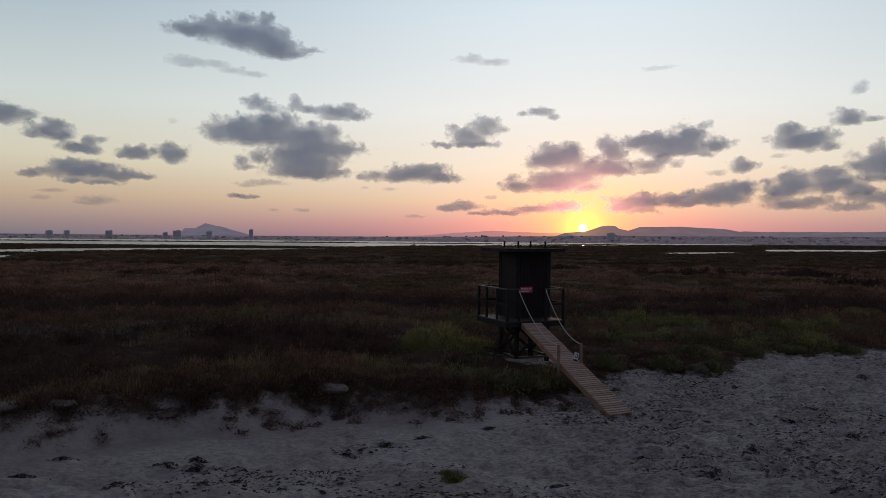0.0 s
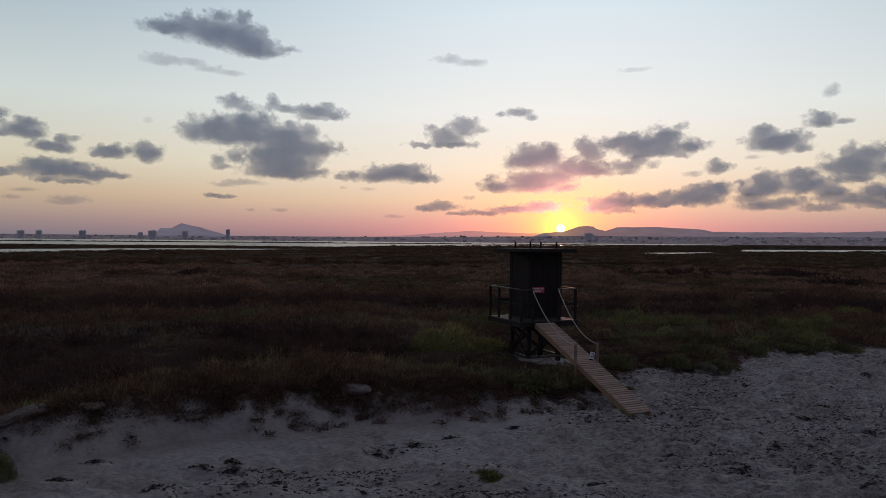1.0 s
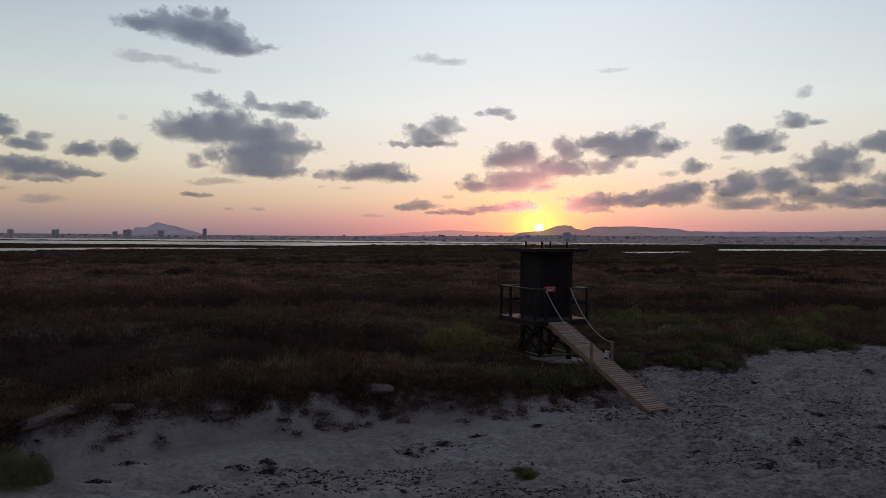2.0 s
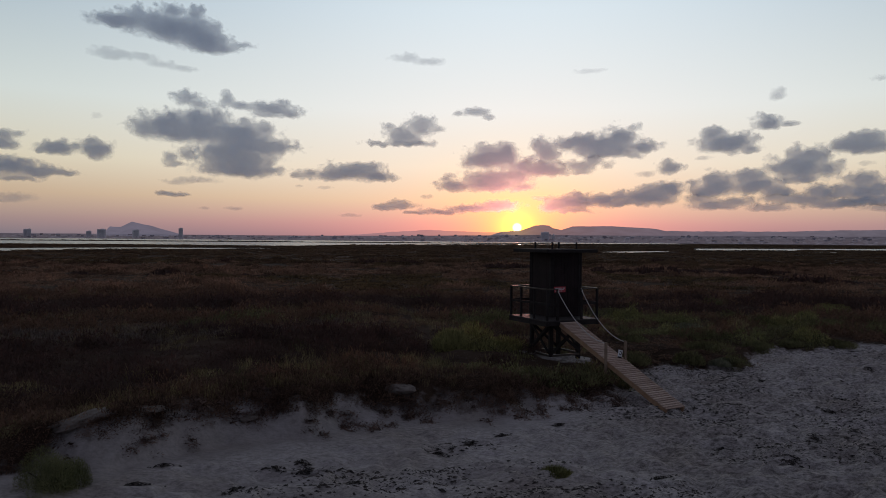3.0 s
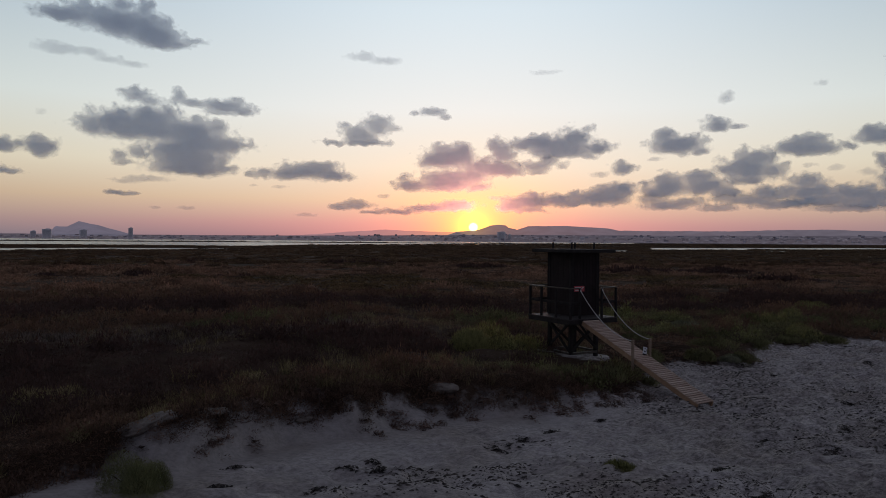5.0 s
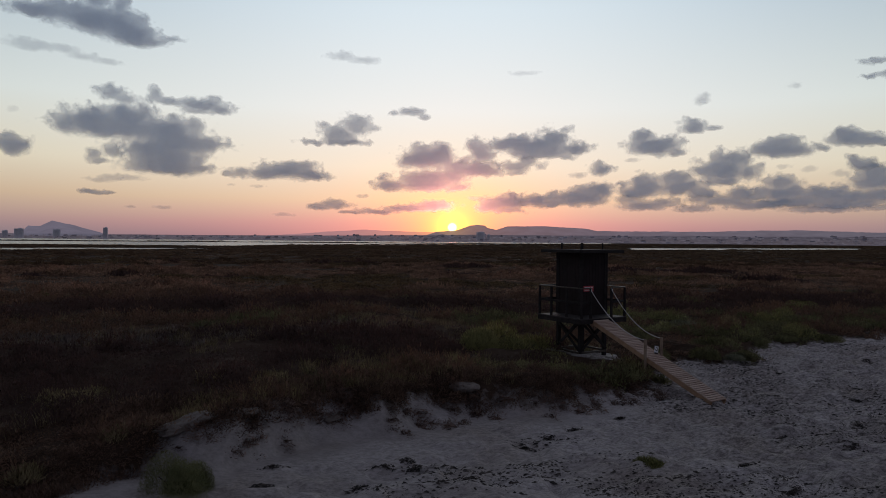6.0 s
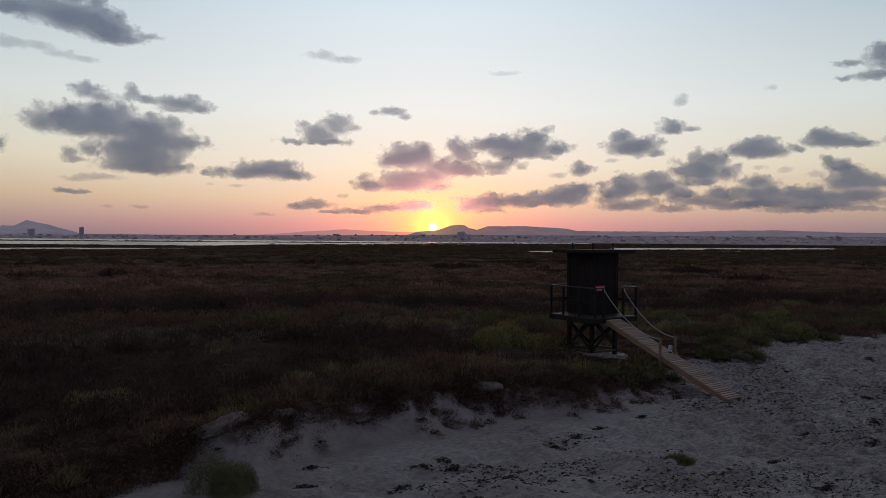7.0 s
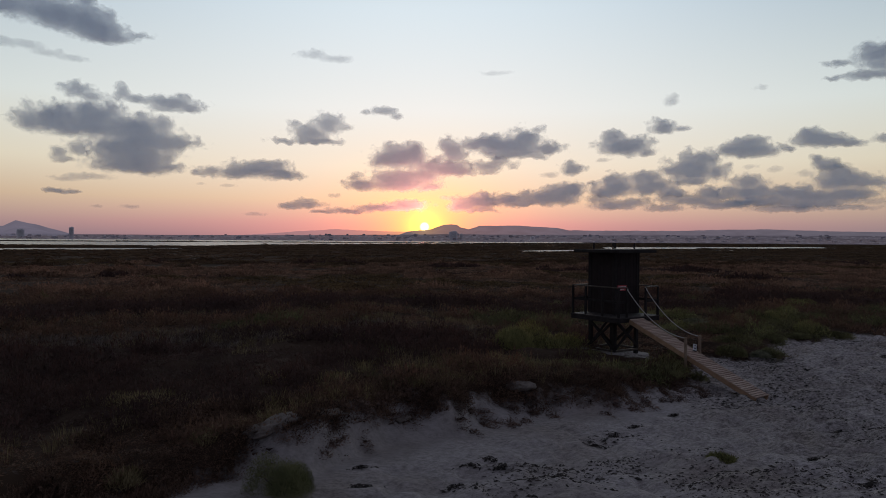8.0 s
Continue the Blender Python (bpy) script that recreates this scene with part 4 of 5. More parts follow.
scattered("dark_marsh_shrubs", T_MID, x[dark], y[dark], size(dark.sum(), 0.8, 1.7), M_HEATH, "very dark bands of shrubs across the saltmarsh", "shrubs", 14, rise=1.0, swell=4)
scattered("marsh_grass", T_MID, x[dryf], y[dryf], size(dryf.sum(), 0.5, 1.2), M_MARSH, "olive patches of plants in the saltmarsh", "shrubs", 7, rise=0.6)
x, y = wedge(26000, 130, 520, g_np, 0.75)
keep = (in_water(x, y) < 0.05) & ((in_water(x, y + 16) < 0.3) | (g_np.random(len(x)) < 0.3))
scattered("far_marsh_shrubs", T_LUMP, x[keep], y[keep], size(keep.sum(), 0.8, 1.8), M_FARSALT, "distant dark shrubs of the saltmarsh round the ponds", "shrubs", 8, rise=0.36)
x, y = wedge(9000, 500, 1500, g_np, 0.8)
keep = in_water(x, y) < 0.05
scattered("dike_shrubs", T_LUMP, x[keep], y[keep], size(keep.sum(), 2.0, 4.0), M_FARSALT, "dark scrub on the dikes of the lagoon", "shrubs", 9, rise=0.5)
g2 = np.random.default_rng(12)
ya = g2.uniform(2955, 3300, 3000)
aa = np.radians(g2.uniform(-42, 50, 3000))
xa = ya * np.where(aa > 0, np.sin(aa), np.tan(aa))
ya = ya * np.cos(np.maximum(aa, 0))
tv, tf, _ = lump(26, 6.0, 7.0, g_py)
zs = far_land_z(xa, ya) - 1
sc = g2.uniform(0.5, 1.4, 3000)
P = tv[None] * sc[:, None, None] + np.stack([xa, ya, zs], 1)[:, None]
tagged(new("far_trees", mesh_of("far_trees", P.reshape(-1, 3), (tf[None] + (np.arange(3000) * len(tv))[:, None, None]).reshape(-1, 3), M_FARTREE)), "hazy belt of trees along the far shore", "trees", kind="stuff")

# ---- seaweed on the sand ----
V, F = [], []
g3 = random.Random(21)


def flake(cx_, cy_, cz_, r, g):
    """A jagged, curled scrap of seaweed."""
    i = len(V)
    n = 5
    a0, squash = g.gauss(0, 0.7), g.uniform(0.2, 0.55)
    V.append((cx_, cy_, cz_ + r * g.uniform(0.15, 0.45)))
    for k in range(n):
        q = r * g.uniform(0.4, 1.2)
        u, v = q * math.cos(6.283 * k / n), q * squash * math.sin(6.283 * k / n)
        V.append((cx_ + u * math.cos(a0) - v * math.sin(a0), cy_ + u * math.sin(a0) + v * math.cos(a0), cz_ + r * g.uniform(-0.15, 0.12)))
    for k in range(n):
        F.append((i, i + 1 + k, i + 1 + (k + 1) % n))


px, py = np.array([g3.uniform(-11, 19) for _ in range(150000)]), np.array([g3.uniform(9.5, 27) for _ in range(150000)])
dense = vn(px, py, 2.8, 91) + 0.8 * vn(px, py, 0.9, 92) + np.interp(px, (-11, -6, -2.5, 1, 4, 12), (-0.3, -0.1, 0.32, 0.36, 0.36, 0.28))
for hx, hy, hr in ((-4.5, 13.3, 1.0), (-4.1, 13.8, 0.6), (-3.4, 13.0, 0.8), (-2.3, 13.6, 0.7), (-1.4, 15.4, 0.8), (-0.4, 15.0, 0.9), (-2.2, 15.1, 0.5), (-6.0, 12.6, 0.45), (-7.6, 12.55, 0.5), (-7.5, 13.6, 0.4), (-5.2, 12.2, 0.8)):
    dense += 1.1 * np.exp(-((px - hx) ** 2 + 2.2 * (py - hy) ** 2) / hr ** 2)
open_sand = np.maximum(-beyond_edge(px, py) - 1.1, (px - 1.5) * 0.8)
keep = (beyond_edge(px, py) < np.where(px > 5, 1.4, 0.3)) & (open_sand > np.array([0.9 * g3.random() - 0.1 for _ in px])) & (dense > 0.36 + 0.75 * np.array([g3.random() for _ in px]))
px, py = px[keep], py[keep]
pz = ground_z(px, py)
for a, b, c in zip(px, py, pz):
    flake(a, b, c, min(0.12, 0.014 + g3.expovariate(50)), g3)
tagged(new("seaweed_litter", mesh_of("seaweed_litter", V, F, M_WEED)), "dark scraps of dry seaweed strewn over the sand", "seaweed", kind="stuff")


def seaweed_clump(x, y, size):
    """A heap of dark dried seaweed: tangled flat strands over a low mound."""
    g = random.Random(int(x * 91 + y * 37))
    bm = bmesh.new()
    for k in range(int(16 + 34 * size)):
        a, r = g.uniform(0, 6.283), min(size, abs(g.gauss(0, size * 0.5)))
        px_, py_ = r * math.cos(a), r * 0.5 * math.sin(a) + 0.25 * r * math.cos(3 * a)
        ln, w, b = g.uniform(0.06, 0.2), g.uniform(0.006, 0.016), g.gauss(0, 0.9)
        h0 = max(0.0, 0.07 * size * (1 - (r / (size * 0.5)) ** 2)) + float(ground_z(x + px_, y + py_))
        pts = []
        for j in range(4):
            t = j / 3 - 0.5
            bx, by = px_ + t * ln * math.cos(b), py_ + t * ln * math.sin(b)
            hz = h0 + 0.035 * (1 - 4 * t * t) * g.uniform(0.2, 1.2)
            pts.append((bm.verts.new((bx - w * math.sin(b), by + w * math.cos(b), hz)), bm.verts.new((bx + w * math.sin(b), by - w * math.cos(b), hz + 0.012))))
            b += g.gauss(0, 0.3)
        for u, v in zip(pts, pts[1:]):
            bm.faces.new((u[0], u[1], v[1], v[0]))
    # jagged curled scraps between the strands
    for k in range(int(10 + 22 * size)):
        a, r, q = g.uniform(0, 6.283), abs(g.gauss(0, size * 0.5)), g.uniform(0.025, 0.075)
        qx, qy = r * math.cos(a), 0.5 * r * math.sin(a)
        qz, b = float(ground_z(x + qx, y + qy)), g.gauss(0, 0.7)
        hub = bm.verts.new((qx, qy, qz + 0.5 * q))
        rim = []
        for j in range(6):
            c, e = q * g.uniform(0.5, 1.2) * math.cos(1.047 * j), 0.5 * q * g.uniform(0.5, 1.2) * math.sin(1.047 * j)
            rim.append(bm.verts.new((qx + c * math.cos(b) - e * math.sin(b), qy + c * math.sin(b) + e * math.cos(b), qz + 0.15 * q * g.uniform(-1, 1))))
        for u, v in zip(rim, rim[1:] + rim[:1]):
            bm.faces.new((hub, u, v))
    ob = part("seaweed_clump", bm, M_WEED, None)
    ob.location = (x, y, 0)
    tagged(ob, "dark tangled heap of dry seaweed on the sand", "seaweed", "seaweed heaps on the beach")


for wx0, wy0, ws in ((-7.59, 13.67, 0.35), (-4.84, 13.38, 0.60), (-3.93, 12.79, 0.25), (-6.04, 12.59, 0.30), (-2.24, 14.87, 0.25), (-1.44, 15.57, 0.30), (6.52, 15.46, 0.50), (5.15, 14.00, 0.40), (8.49, 17.84, 0.50), (9.33, 16.60, 0.50), (13.23, 23.04, 0.40), (6.90, 19.59, 0.45),
                     (-7.70, 12.58, 0.50), (7.09, 12.98, 0.30), (-0.68, 16.05, 0.40), (-5.43, 13.49, 0.40)):
    seaweed_clump(wx0, wy0, 0.85 * ws)
for wx0, wy0, ws in ((-4.97, 13.81, 0.35), (1.93, 11.62, 0.35), (1.99, 13.12, 0.30), (0.91, 16.95, 0.30), (3.93, 14.67, 0.35), (8.59, 21.51, 0.35), (9.76, 19.40, 0.30)):
    seaweed_clump(wx0, wy0, 0.85 * ws)

# ---- clouds ----
CLOUD_R = 4600.0


def cloud(az0, el0, body, *lobes):
    """A cumulus: lobes (bearing, height, half width, half height, thickness) in degrees round its middle. A lens-shaped body with a flattish base, a billowing top and a frayed outline; density thins towards the edge."""
    lo_u, hi_u = min(l[0] - l[2] * 1.5 for l in lobes) - 0.2, max(l[0] + l[2] * 1.5 for l in lobes) + 0.2
    lo_v, hi_v = min(l[1] - l[3] * 1.7 for l in lobes) - 0.25, max(l[1] + l[3] * 1.8 for l in lobes) + 0.25
    step = 0.085
    u, v = np.arange(lo_u, hi_u + step, step), np.arange(lo_v, hi_v + step, step)
    U, W = np.meshgrid(u, v)
    su, sw = U + az0, W + el0
    soft = min(1.0, 0.25 + max(l[3] for l in lobes) / 0.9)
    wu = U + 0.20 * vn(su, sw, 1.3, 101) + 0.13 * vn(su, sw, 0.55, 102) + 0.07 * vn(su, sw, 0.24, 109)
    wv = W + soft * (0.10 * vn(su, sw, 1.1, 103) + 0.09 * vn(su, sw, 0.5, 104) + 0.055 * vn(su, sw, 0.22, 110))
    total, veil_sum, weight, up = np.zeros(U.shape), np.zeros(U.shape), np.zeros(U.shape), np.zeros(U.shape)
    for du, dv, ru, rv, k in lobes:
        e = (wv - dv) / rv
        d = 1 - (((wu - du) / ru) ** 2 + np.where(e < 0, np.abs(e) ** 2.6, e ** 2)) ** 0.6
        w = np.exp(6.0 * np.clip(d, -3, 1))
        total, veil_sum, weight, up = total + w, veil_sum + w * k, weight + w, up + w * np.clip(0.5 + 0.5 * e, 0, 1)
    D = np.log(total + 1e-9) / 6.0
    up, veil = up / weight, veil_sum / weight
    # tufts and frayed threads, stronger on the upper side and where the cloud is thin
    fray = 0.5 * vn(su * 0.8, sw, 0.62, 105) + 0.42 * vn(su * 0.8, sw, 0.3, 106) + 0.3 * vn(su * 0.8, sw, 0.15, 107)
    D += (0.20 + 0.42 * up + 0.4 * (1 - veil)) * fray * (1 - 0.8 * np.clip(D * 1.5, 0, 1)) + 0.05 * vn(su, sw, 1.5, 108)
    D -= 0.02 + 0.30 * (1 - veil)
    D = np.clip(D, -0.8, 1.0)
    a, e = np.radians(az0 + U), np.radians(el0 + W)
    thick = 90.0 * np.sqrt(np.clip(D + 0.4, 0, 1))
    out = np.stack([np.sin(a) * np.cos(e), np.cos(a) * np.cos(e), np.sin(e)], -1)
    front, rear = out * (CLOUD_R - thick)[..., None], out * (CLOUD_R + 0.4 * thick + 1)[..., None]
    faces = grid_faces(len(u), len(v))
    faces = faces[(D.ravel()[faces] > -0.45).any(1)]
    used = np.unique(faces)
    remap = np.full(U.size, -1)
    remap[used] = np.arange(len(used))
    f1 = remap[faces]
    f2 = f1[:, ::-1] + len(used)
    me = mesh_of("cloud", np.concatenate([front.reshape(-1, 3)[used], rear.reshape(-1, 3)[used]]), np.concatenate([f1, f2]), M_CLOUD, True)
    ways = out.reshape(-1, 3)[used]
    me.normals_split_custom_set_from_vertices(np.concatenate([-ways, ways]).astype(np.float32))
    dens = D.ravel()[used]
    thin = body * (0.45 + 0.55 * veil).ravel()[used]
    set_attribute(me, "vapour", np.concatenate([dens, dens]))
    set_attribute(me, "veil", np.concatenate([thin, thin]))
    tagged(new("cloud", me), "soft grey cumulus cloud in the evening sky" if body > 0.6 else "thin wisp of grey cloud in the evening sky", "cloud", "evening clouds")


cloud(-16.5, 15.5, 1, (-3.78, 0.05, 2.51, 0.56, 0.8), (-0.68, 0.09, 3.15, 1.05, 1), (-1.52, 0.59, 2.50, 0.56, 0.7), (-2.64, 0.96, 0.66, 0.44, 0.55), (-0.19, 1.26, 1.01, 0.52, 0.65), (1.43, 1.12, 0.77, 0.53, 0.65), (1.23, -0.04, 2.14, 1.10, 1), (2.30, -0.70, 1.94, 0.83, 1), (2.96, -1.12, 1.74, 0.46, 0.8), (4.70, -0.76, 1.23, 0.33, 0.3))
cloud(-18.8, 13.1, 0.34, (-1.68, 0.22, 1.94, 0.41, 0.8), (0.04, 0.16, 0.99, 0.33, 0.7), (1.42, -0.27, 1.13, 0.29, 0.6), (2.77, -0.42, 1.15, 0.29, 0.65))
cloud(-13.2, 7.7, 1, (-2.47, 2.85, 1.28, 0.64, 0.5), (-2.69, 3.26, 0.55, 0.38, 0.5), (-1.40, 2.56, 1.03, 0.47, 0.4), (-5.41, 0.43, 0.99, 0.89, 0.75), (-3.52, 0.83, 2.20, 1.16, 1), (-1.39, 1.19, 2.15, 1.17, 1), (-1.82, 0.39, 3.95, 0.78, 1), (1.23, 0.42, 3.08, 1.18, 1), (2.12, -0.43, 3.36, 0.79, 1), (3.90, -0.38, 1.88, 0.62, 0.9), (5.33, -0.34, 0.90, 0.27, 0.5), (3.22, 0.89, 1.16, 0.66, 0.6), (1.66, 1.31, 0.49, 0.48, 0.5), (1.24, -1.60, 3.17, 1.20, 1), (0.36, -0.93, 2.10, 0.97, 1), (1.47, -2.31, 3.39, 0.49, 1), (3.77, -2.21, 1.16, 0.36, 0.7))
cloud(-16.2, 6.2, 0.8, (-0.72, -0.14, 0.68, 0.48, 0.7), (0.55, 0.34, 0.90, 0.74, 0.6), (-0.30, -0.60, 0.93, 0.26, 0.6))
cloud(-10.2, 10.2, 0.9, (-2.58, 0.45, 0.74, 0.65, 0.6), (-1.48, 0.07, 1.41, 0.39, 0.65), (0.88, -0.01, 2.10, 0.57, 0.9), (2.22, -0.32, 1.08, 0.39, 0.8), (0.43, -0.51, 1.87, 0.26, 0.5))
cloud(-15.5, 4.4, 0.41, (0.50, 0.11, 1.81, 0.26, 0.8), (-0.99, -0.11, 1.02, 0.22, 0.7))
cloud(-16.7, 3.4, 0.8, (-0.33, 0.04, 1.01, 0.22, 0.9), (0.51, -0.03, 0.85, 0.18, 0.7))
cloud(-12.2, 2.4, 0.31, (0.04, -0.01, 0.75, 0.16, 0.9))
cloud(-14.3, 2.4, 0.27, (-0.04, -0.05, 0.52, 0.13, 0.9))
cloud(-3.2, 2, 0.27, (0.05, 0.02, 0.91, 0.16, 0.8))
cloud(-32.5, 8.5, 1, (-0.29, 0.03, 1.81, 0.72, 1), (1.05, 0.09, 0.95, 0.38, 0.6))
cloud(-29.9, 7.6, 1, (-0.00, -0.07, 1.47, 0.63, 0.9), (0.17, 0.45, 0.70, 0.51, 0.9), (-1.04, -0.35, 0.75, 0.27, 0.6), (0.77, -0.21, 0.85, 0.36, 0.9))
cloud(-27.7, 6.7, 1, (-0.50, -0.12, 1.33, 0.44, 0.9), (0.30, 0.34, 0.55, 0.44, 0.6), (0.01, -0.28, 0.98, 0.36, 0.8), (0.96, 0.47, 0.74, 0.32, 0.3))
cloud(-27.6, 4.7, 1, (-0.16, 0.22, 2.44, 0.69, 1), (-1.17, 0.49, 1.14, 0.52, 0.9), (2.07, -0.03, 2.19, 0.45, 0.9), (3.60, -0.13, 1.47, 0.25, 0.65), (-3.51, -0.16, 1.02, 0.31, 0.65), (-2.65, 0.09, 0.76, 0.36, 0.55), (0.95, -0.58, 1.56, 0.25, 0.6), (-0.88, -0.50, 1.15, 0.24, 0.6))
cloud(-30.3, 3.2, 0.31, (0.34, 0.21, 0.94, 0.16, 0.9), (-0.46, -0.30, 0.69, 0.16, 0.7))
cloud(-27.2, 2.8, 0.37, (0.18, -0.00, 1.25, 0.33, 0.9), (-0.55, -0.19, 0.80, 0.16, 0.7))
cloud(-23.1, 6.5, 1, (-1.30, -0.08, 1.31, 0.58, 1), (-2.25, -0.30, 0.57, 0.29, 0.6), (1.25, -0.11, 1.20, 0.72, 0.85), (1.05, 0.47, 0.79, 0.38, 0.6), (-0.13, -0.02, 0.55, 0.33, 0.7))
cloud(-21.9, 8.9, 0.17, (0.04, -0.04, 0.40, 0.21, 0.8))
cloud(-3.3, 5.4, 1, (0.35, 0.12, 2.60, 0.77, 1), (-1.47, -0.18, 1.68, 0.45, 0.9), (2.18, -0.18, 1.46, 0.45, 0.9), (-3.29, -0.16, 0.86, 0.50, 0.55), (-4.19, -0.27, 0.63, 0.31, 0.4), (0.80, 0.53, 1.46, 0.45, 0.8), (3.32, -0.31, 0.73, 0.32, 0.5))
cloud(-5.8, 4.2, 0.27, (0.58, 0.02, 0.64, 0.18, 0.8), (-1.23, 0.08, 0.41, 0.14, 0.6))
cloud(1.5, 8.7, 0.95, (-0.67, -0.33, 1.68, 0.76, 0.85), (-0.21, -0.86, 2.18, 0.31, 0.95), (-2.48, -0.90, 1.26, 0.27, 0.55), (0.78, 0.50, 1.37, 0.75, 0.6), (1.46, 0.82, 1.00, 0.58, 0.5), (-1.59, 0.45, 0.72, 0.40, 0.4), (2.28, 0.39, 0.78, 0.40, 0.3))
cloud(6.8, 10.2, 0.75, (0.17, 0.11, 1.28, 0.35, 0.85), (-1.20, 0.01, 0.78, 0.26, 0.5), (1.08, -0.25, 0.64, 0.31, 0.6))
cloud(15.7, 13.3, 0.2, (0.01, 0.04, 1.41, 0.21, 0.8))
cloud(2.2, 14.3, 0.34, (-0.88, 0.10, 1.27, 0.38, 0.8), (0.94, -0.08, 1.23, 0.34, 0.85))
cloud(8.8, 5.8, 1, (-0.66, 0.95, 2.19, 1.03, 1), (0.25, 1.31, 1.36, 0.85, 1), (-2.03, 0.76, 1.14, 0.59, 0.9), (-0.90, 1.66, 1.46, 0.40, 0.6), (-0.64, -0.72, 2.28, 0.68, 1), (1.17, -0.49, 1.54, 0.68, 0.9), (-0.87, -1.18, 2.82, 0.50, 0.95), (-3.84, -1.33, 1.69, 0.45, 0.85), (-4.30, -0.88, 0.64, 0.27, 0.5), (3.29, 0.09, 2.12, 0.63, 0.95), (4.33, -0.14, 1.08, 0.40, 0.8), (1.86, -1.39, 1.22, 0.32, 0.7), (-1.09, -1.54, 1.92, 0.32, 0.7), (1.84, 0.32, 1.27, 0.58, 0.9))
cloud(4.7, 5.3, 0.41, (0.03, -0.02, 0.50, 0.23, 0.9))
cloud(12.3, 7.2, 0.95, (0.14, 0.12, 1.08, 1.02, 0.85), (-0.54, 0.57, 0.68, 0.58, 0.7), (0.59, -0.33, 0.99, 0.58, 0.7), (-1.07, -0.55, 0.59, 0.49, 0.5))
cloud(17.3, 7.7, 1, (-0.21, -0.13, 3.15, 0.79, 1), (1.09, 0.58, 1.21, 0.83, 1), (-1.97, 0.25, 1.86, 0.66, 1), (-2.85, 0.04, 1.07, 0.44, 0.9), (2.61, -0.28, 1.58, 0.48, 0.9), (0.24, -0.62, 2.48, 0.40, 0.9), (1.95, 1.29, 0.69, 0.30, 0.3), (1.54, -0.91, 1.38, 0.26, 0.5))
cloud(15.8, 6.1, 0.85, (-0.67, -0.01, 1.42, 0.49, 0.85), (0.43, 0.42, 0.75, 0.49, 0.75), (-0.44, -0.50, 0.97, 0.27, 0.6), (1.53, 0.06, 0.52, 0.44, 0.25))
cloud(6.4, 2.7, 1, (0.41, -0.04, 2.65, 0.36, 0.9), (2.46, 0.25, 1.68, 0.45, 0.9), (-2.33, -0.29, 2.19, 0.27, 0.7), (-4.16, -0.44, 1.23, 0.18, 0.5))
cloud(0.5, 2.9, 0.8, (0.37, -0.02, 1.45, 0.36, 0.85), (-0.99, -0.22, 1.09, 0.27, 0.8), (0.37, 0.29, 0.77, 0.23, 0.6))
cloud(2.9, 3.6, 0.34, (0.02, -0.02, 0.41, 0.18, 0.9))
cloud(14.1, 3, 1, (0.17, 0.14, 1.87, 0.67, 0.9), (-0.94, -0.17, 1.43, 0.41, 0.8), (0.83, 0.73, 0.80, 0.40, 0.7), (0.40, -0.53, 1.87, 0.23, 0.6))
cloud(12, 3.5, 0.41, (0.03, 0.00, 0.81, 0.18, 0.9))
cloud(19.7, 3.7, 1, (-2.64, -0.30, 1.90, 0.59, 1), (0.51, -0.12, 2.55, 0.63, 1), (2.29, 0.46, 1.42, 0.67, 1), (1.18, 0.33, 1.43, 0.58, 0.9), (-1.28, -0.57, 2.34, 0.32, 0.8))
cloud(25.5, 3.1, 0.9, (-0.22, -0.16, 1.99, 0.44, 0.85), (1.15, 0.14, 1.54, 0.40, 0.8), (-1.31, 0.28, 1.31, 0.36, 0.6))
cloud(26.9, 4.4, 1, (-1.42, -0.05, 1.81, 0.75, 1), (-1.85, 0.48, 0.95, 0.57, 0.8), (-2.28, -0.49, 1.04, 0.40, 0.9), (1.14, -0.08, 1.98, 0.65, 0.95), (0.71, 0.58, 1.57, 0.57, 0.8), (2.61, -0.54, 1.53, 0.39, 0.8))
cloud(31.3, 5.7, 1, (-0.37, -0.15, 2.12, 0.98, 1), (0.43, 0.68, 1.49, 0.72, 0.9), (-1.60, -0.12, 1.12, 0.39, 0.8), (1.45, -0.20, 1.08, 0.63, 0.9), (-0.16, -1.01, 1.30, 0.30, 0.8), (-0.79, 0.93, 0.57, 0.38, 0.5))
cloud(35.2, 7, 1, (-0.31, -0.11, 2.01, 0.62, 1), (-0.12, 0.50, 1.16, 0.54, 0.9), (-1.48, 0.06, 0.94, 0.46, 0.8), (0.84, -0.29, 1.03, 0.45, 0.8), (2.34, -0.11, 0.89, 0.28, 0.6))
cloud(39.9, 7.4, 1, (-0.55, 0.07, 1.69, 0.52, 1), (-1.09, 0.50, 0.87, 0.52, 0.9), (0.52, -0.19, 1.65, 0.39, 0.9), (1.74, -0.38, 1.10, 0.27, 0.8))
cloud(43.7, 7.3, 0.8, (0.02, 0.00, 0.79, 0.34, 0.8))
cloud(38.4, 3.8, 1, (-3.09, -0.04, 2.38, 0.63, 0.95), (-3.48, 0.72, 1.43, 0.63, 0.8), (-5.04, -0.22, 1.46, 0.38, 0.7), (-0.46, -0.10, 1.92, 0.61, 0.9), (1.36, -0.35, 2.03, 0.56, 0.9), (2.75, 0.69, 1.98, 0.75, 0.95), (2.40, 1.22, 1.29, 0.52, 0.9), (1.01, -0.86, 2.87, 0.40, 0.8), (4.13, 0.48, 1.22, 0.43, 0.85), (-2.32, -0.68, 3.04, 0.50, 0.85), (-4.65, 0.07, 1.18, 0.59, 0.7), (3.11, -0.27, 2.07, 0.55, 0.85))
cloud(39.9, 5.8, 0.95, (0.01, -0.07, 1.00, 0.44, 0.9), (-0.35, 0.27, 0.61, 0.36, 0.8), (0.72, -0.34, 0.60, 0.24, 0.8))
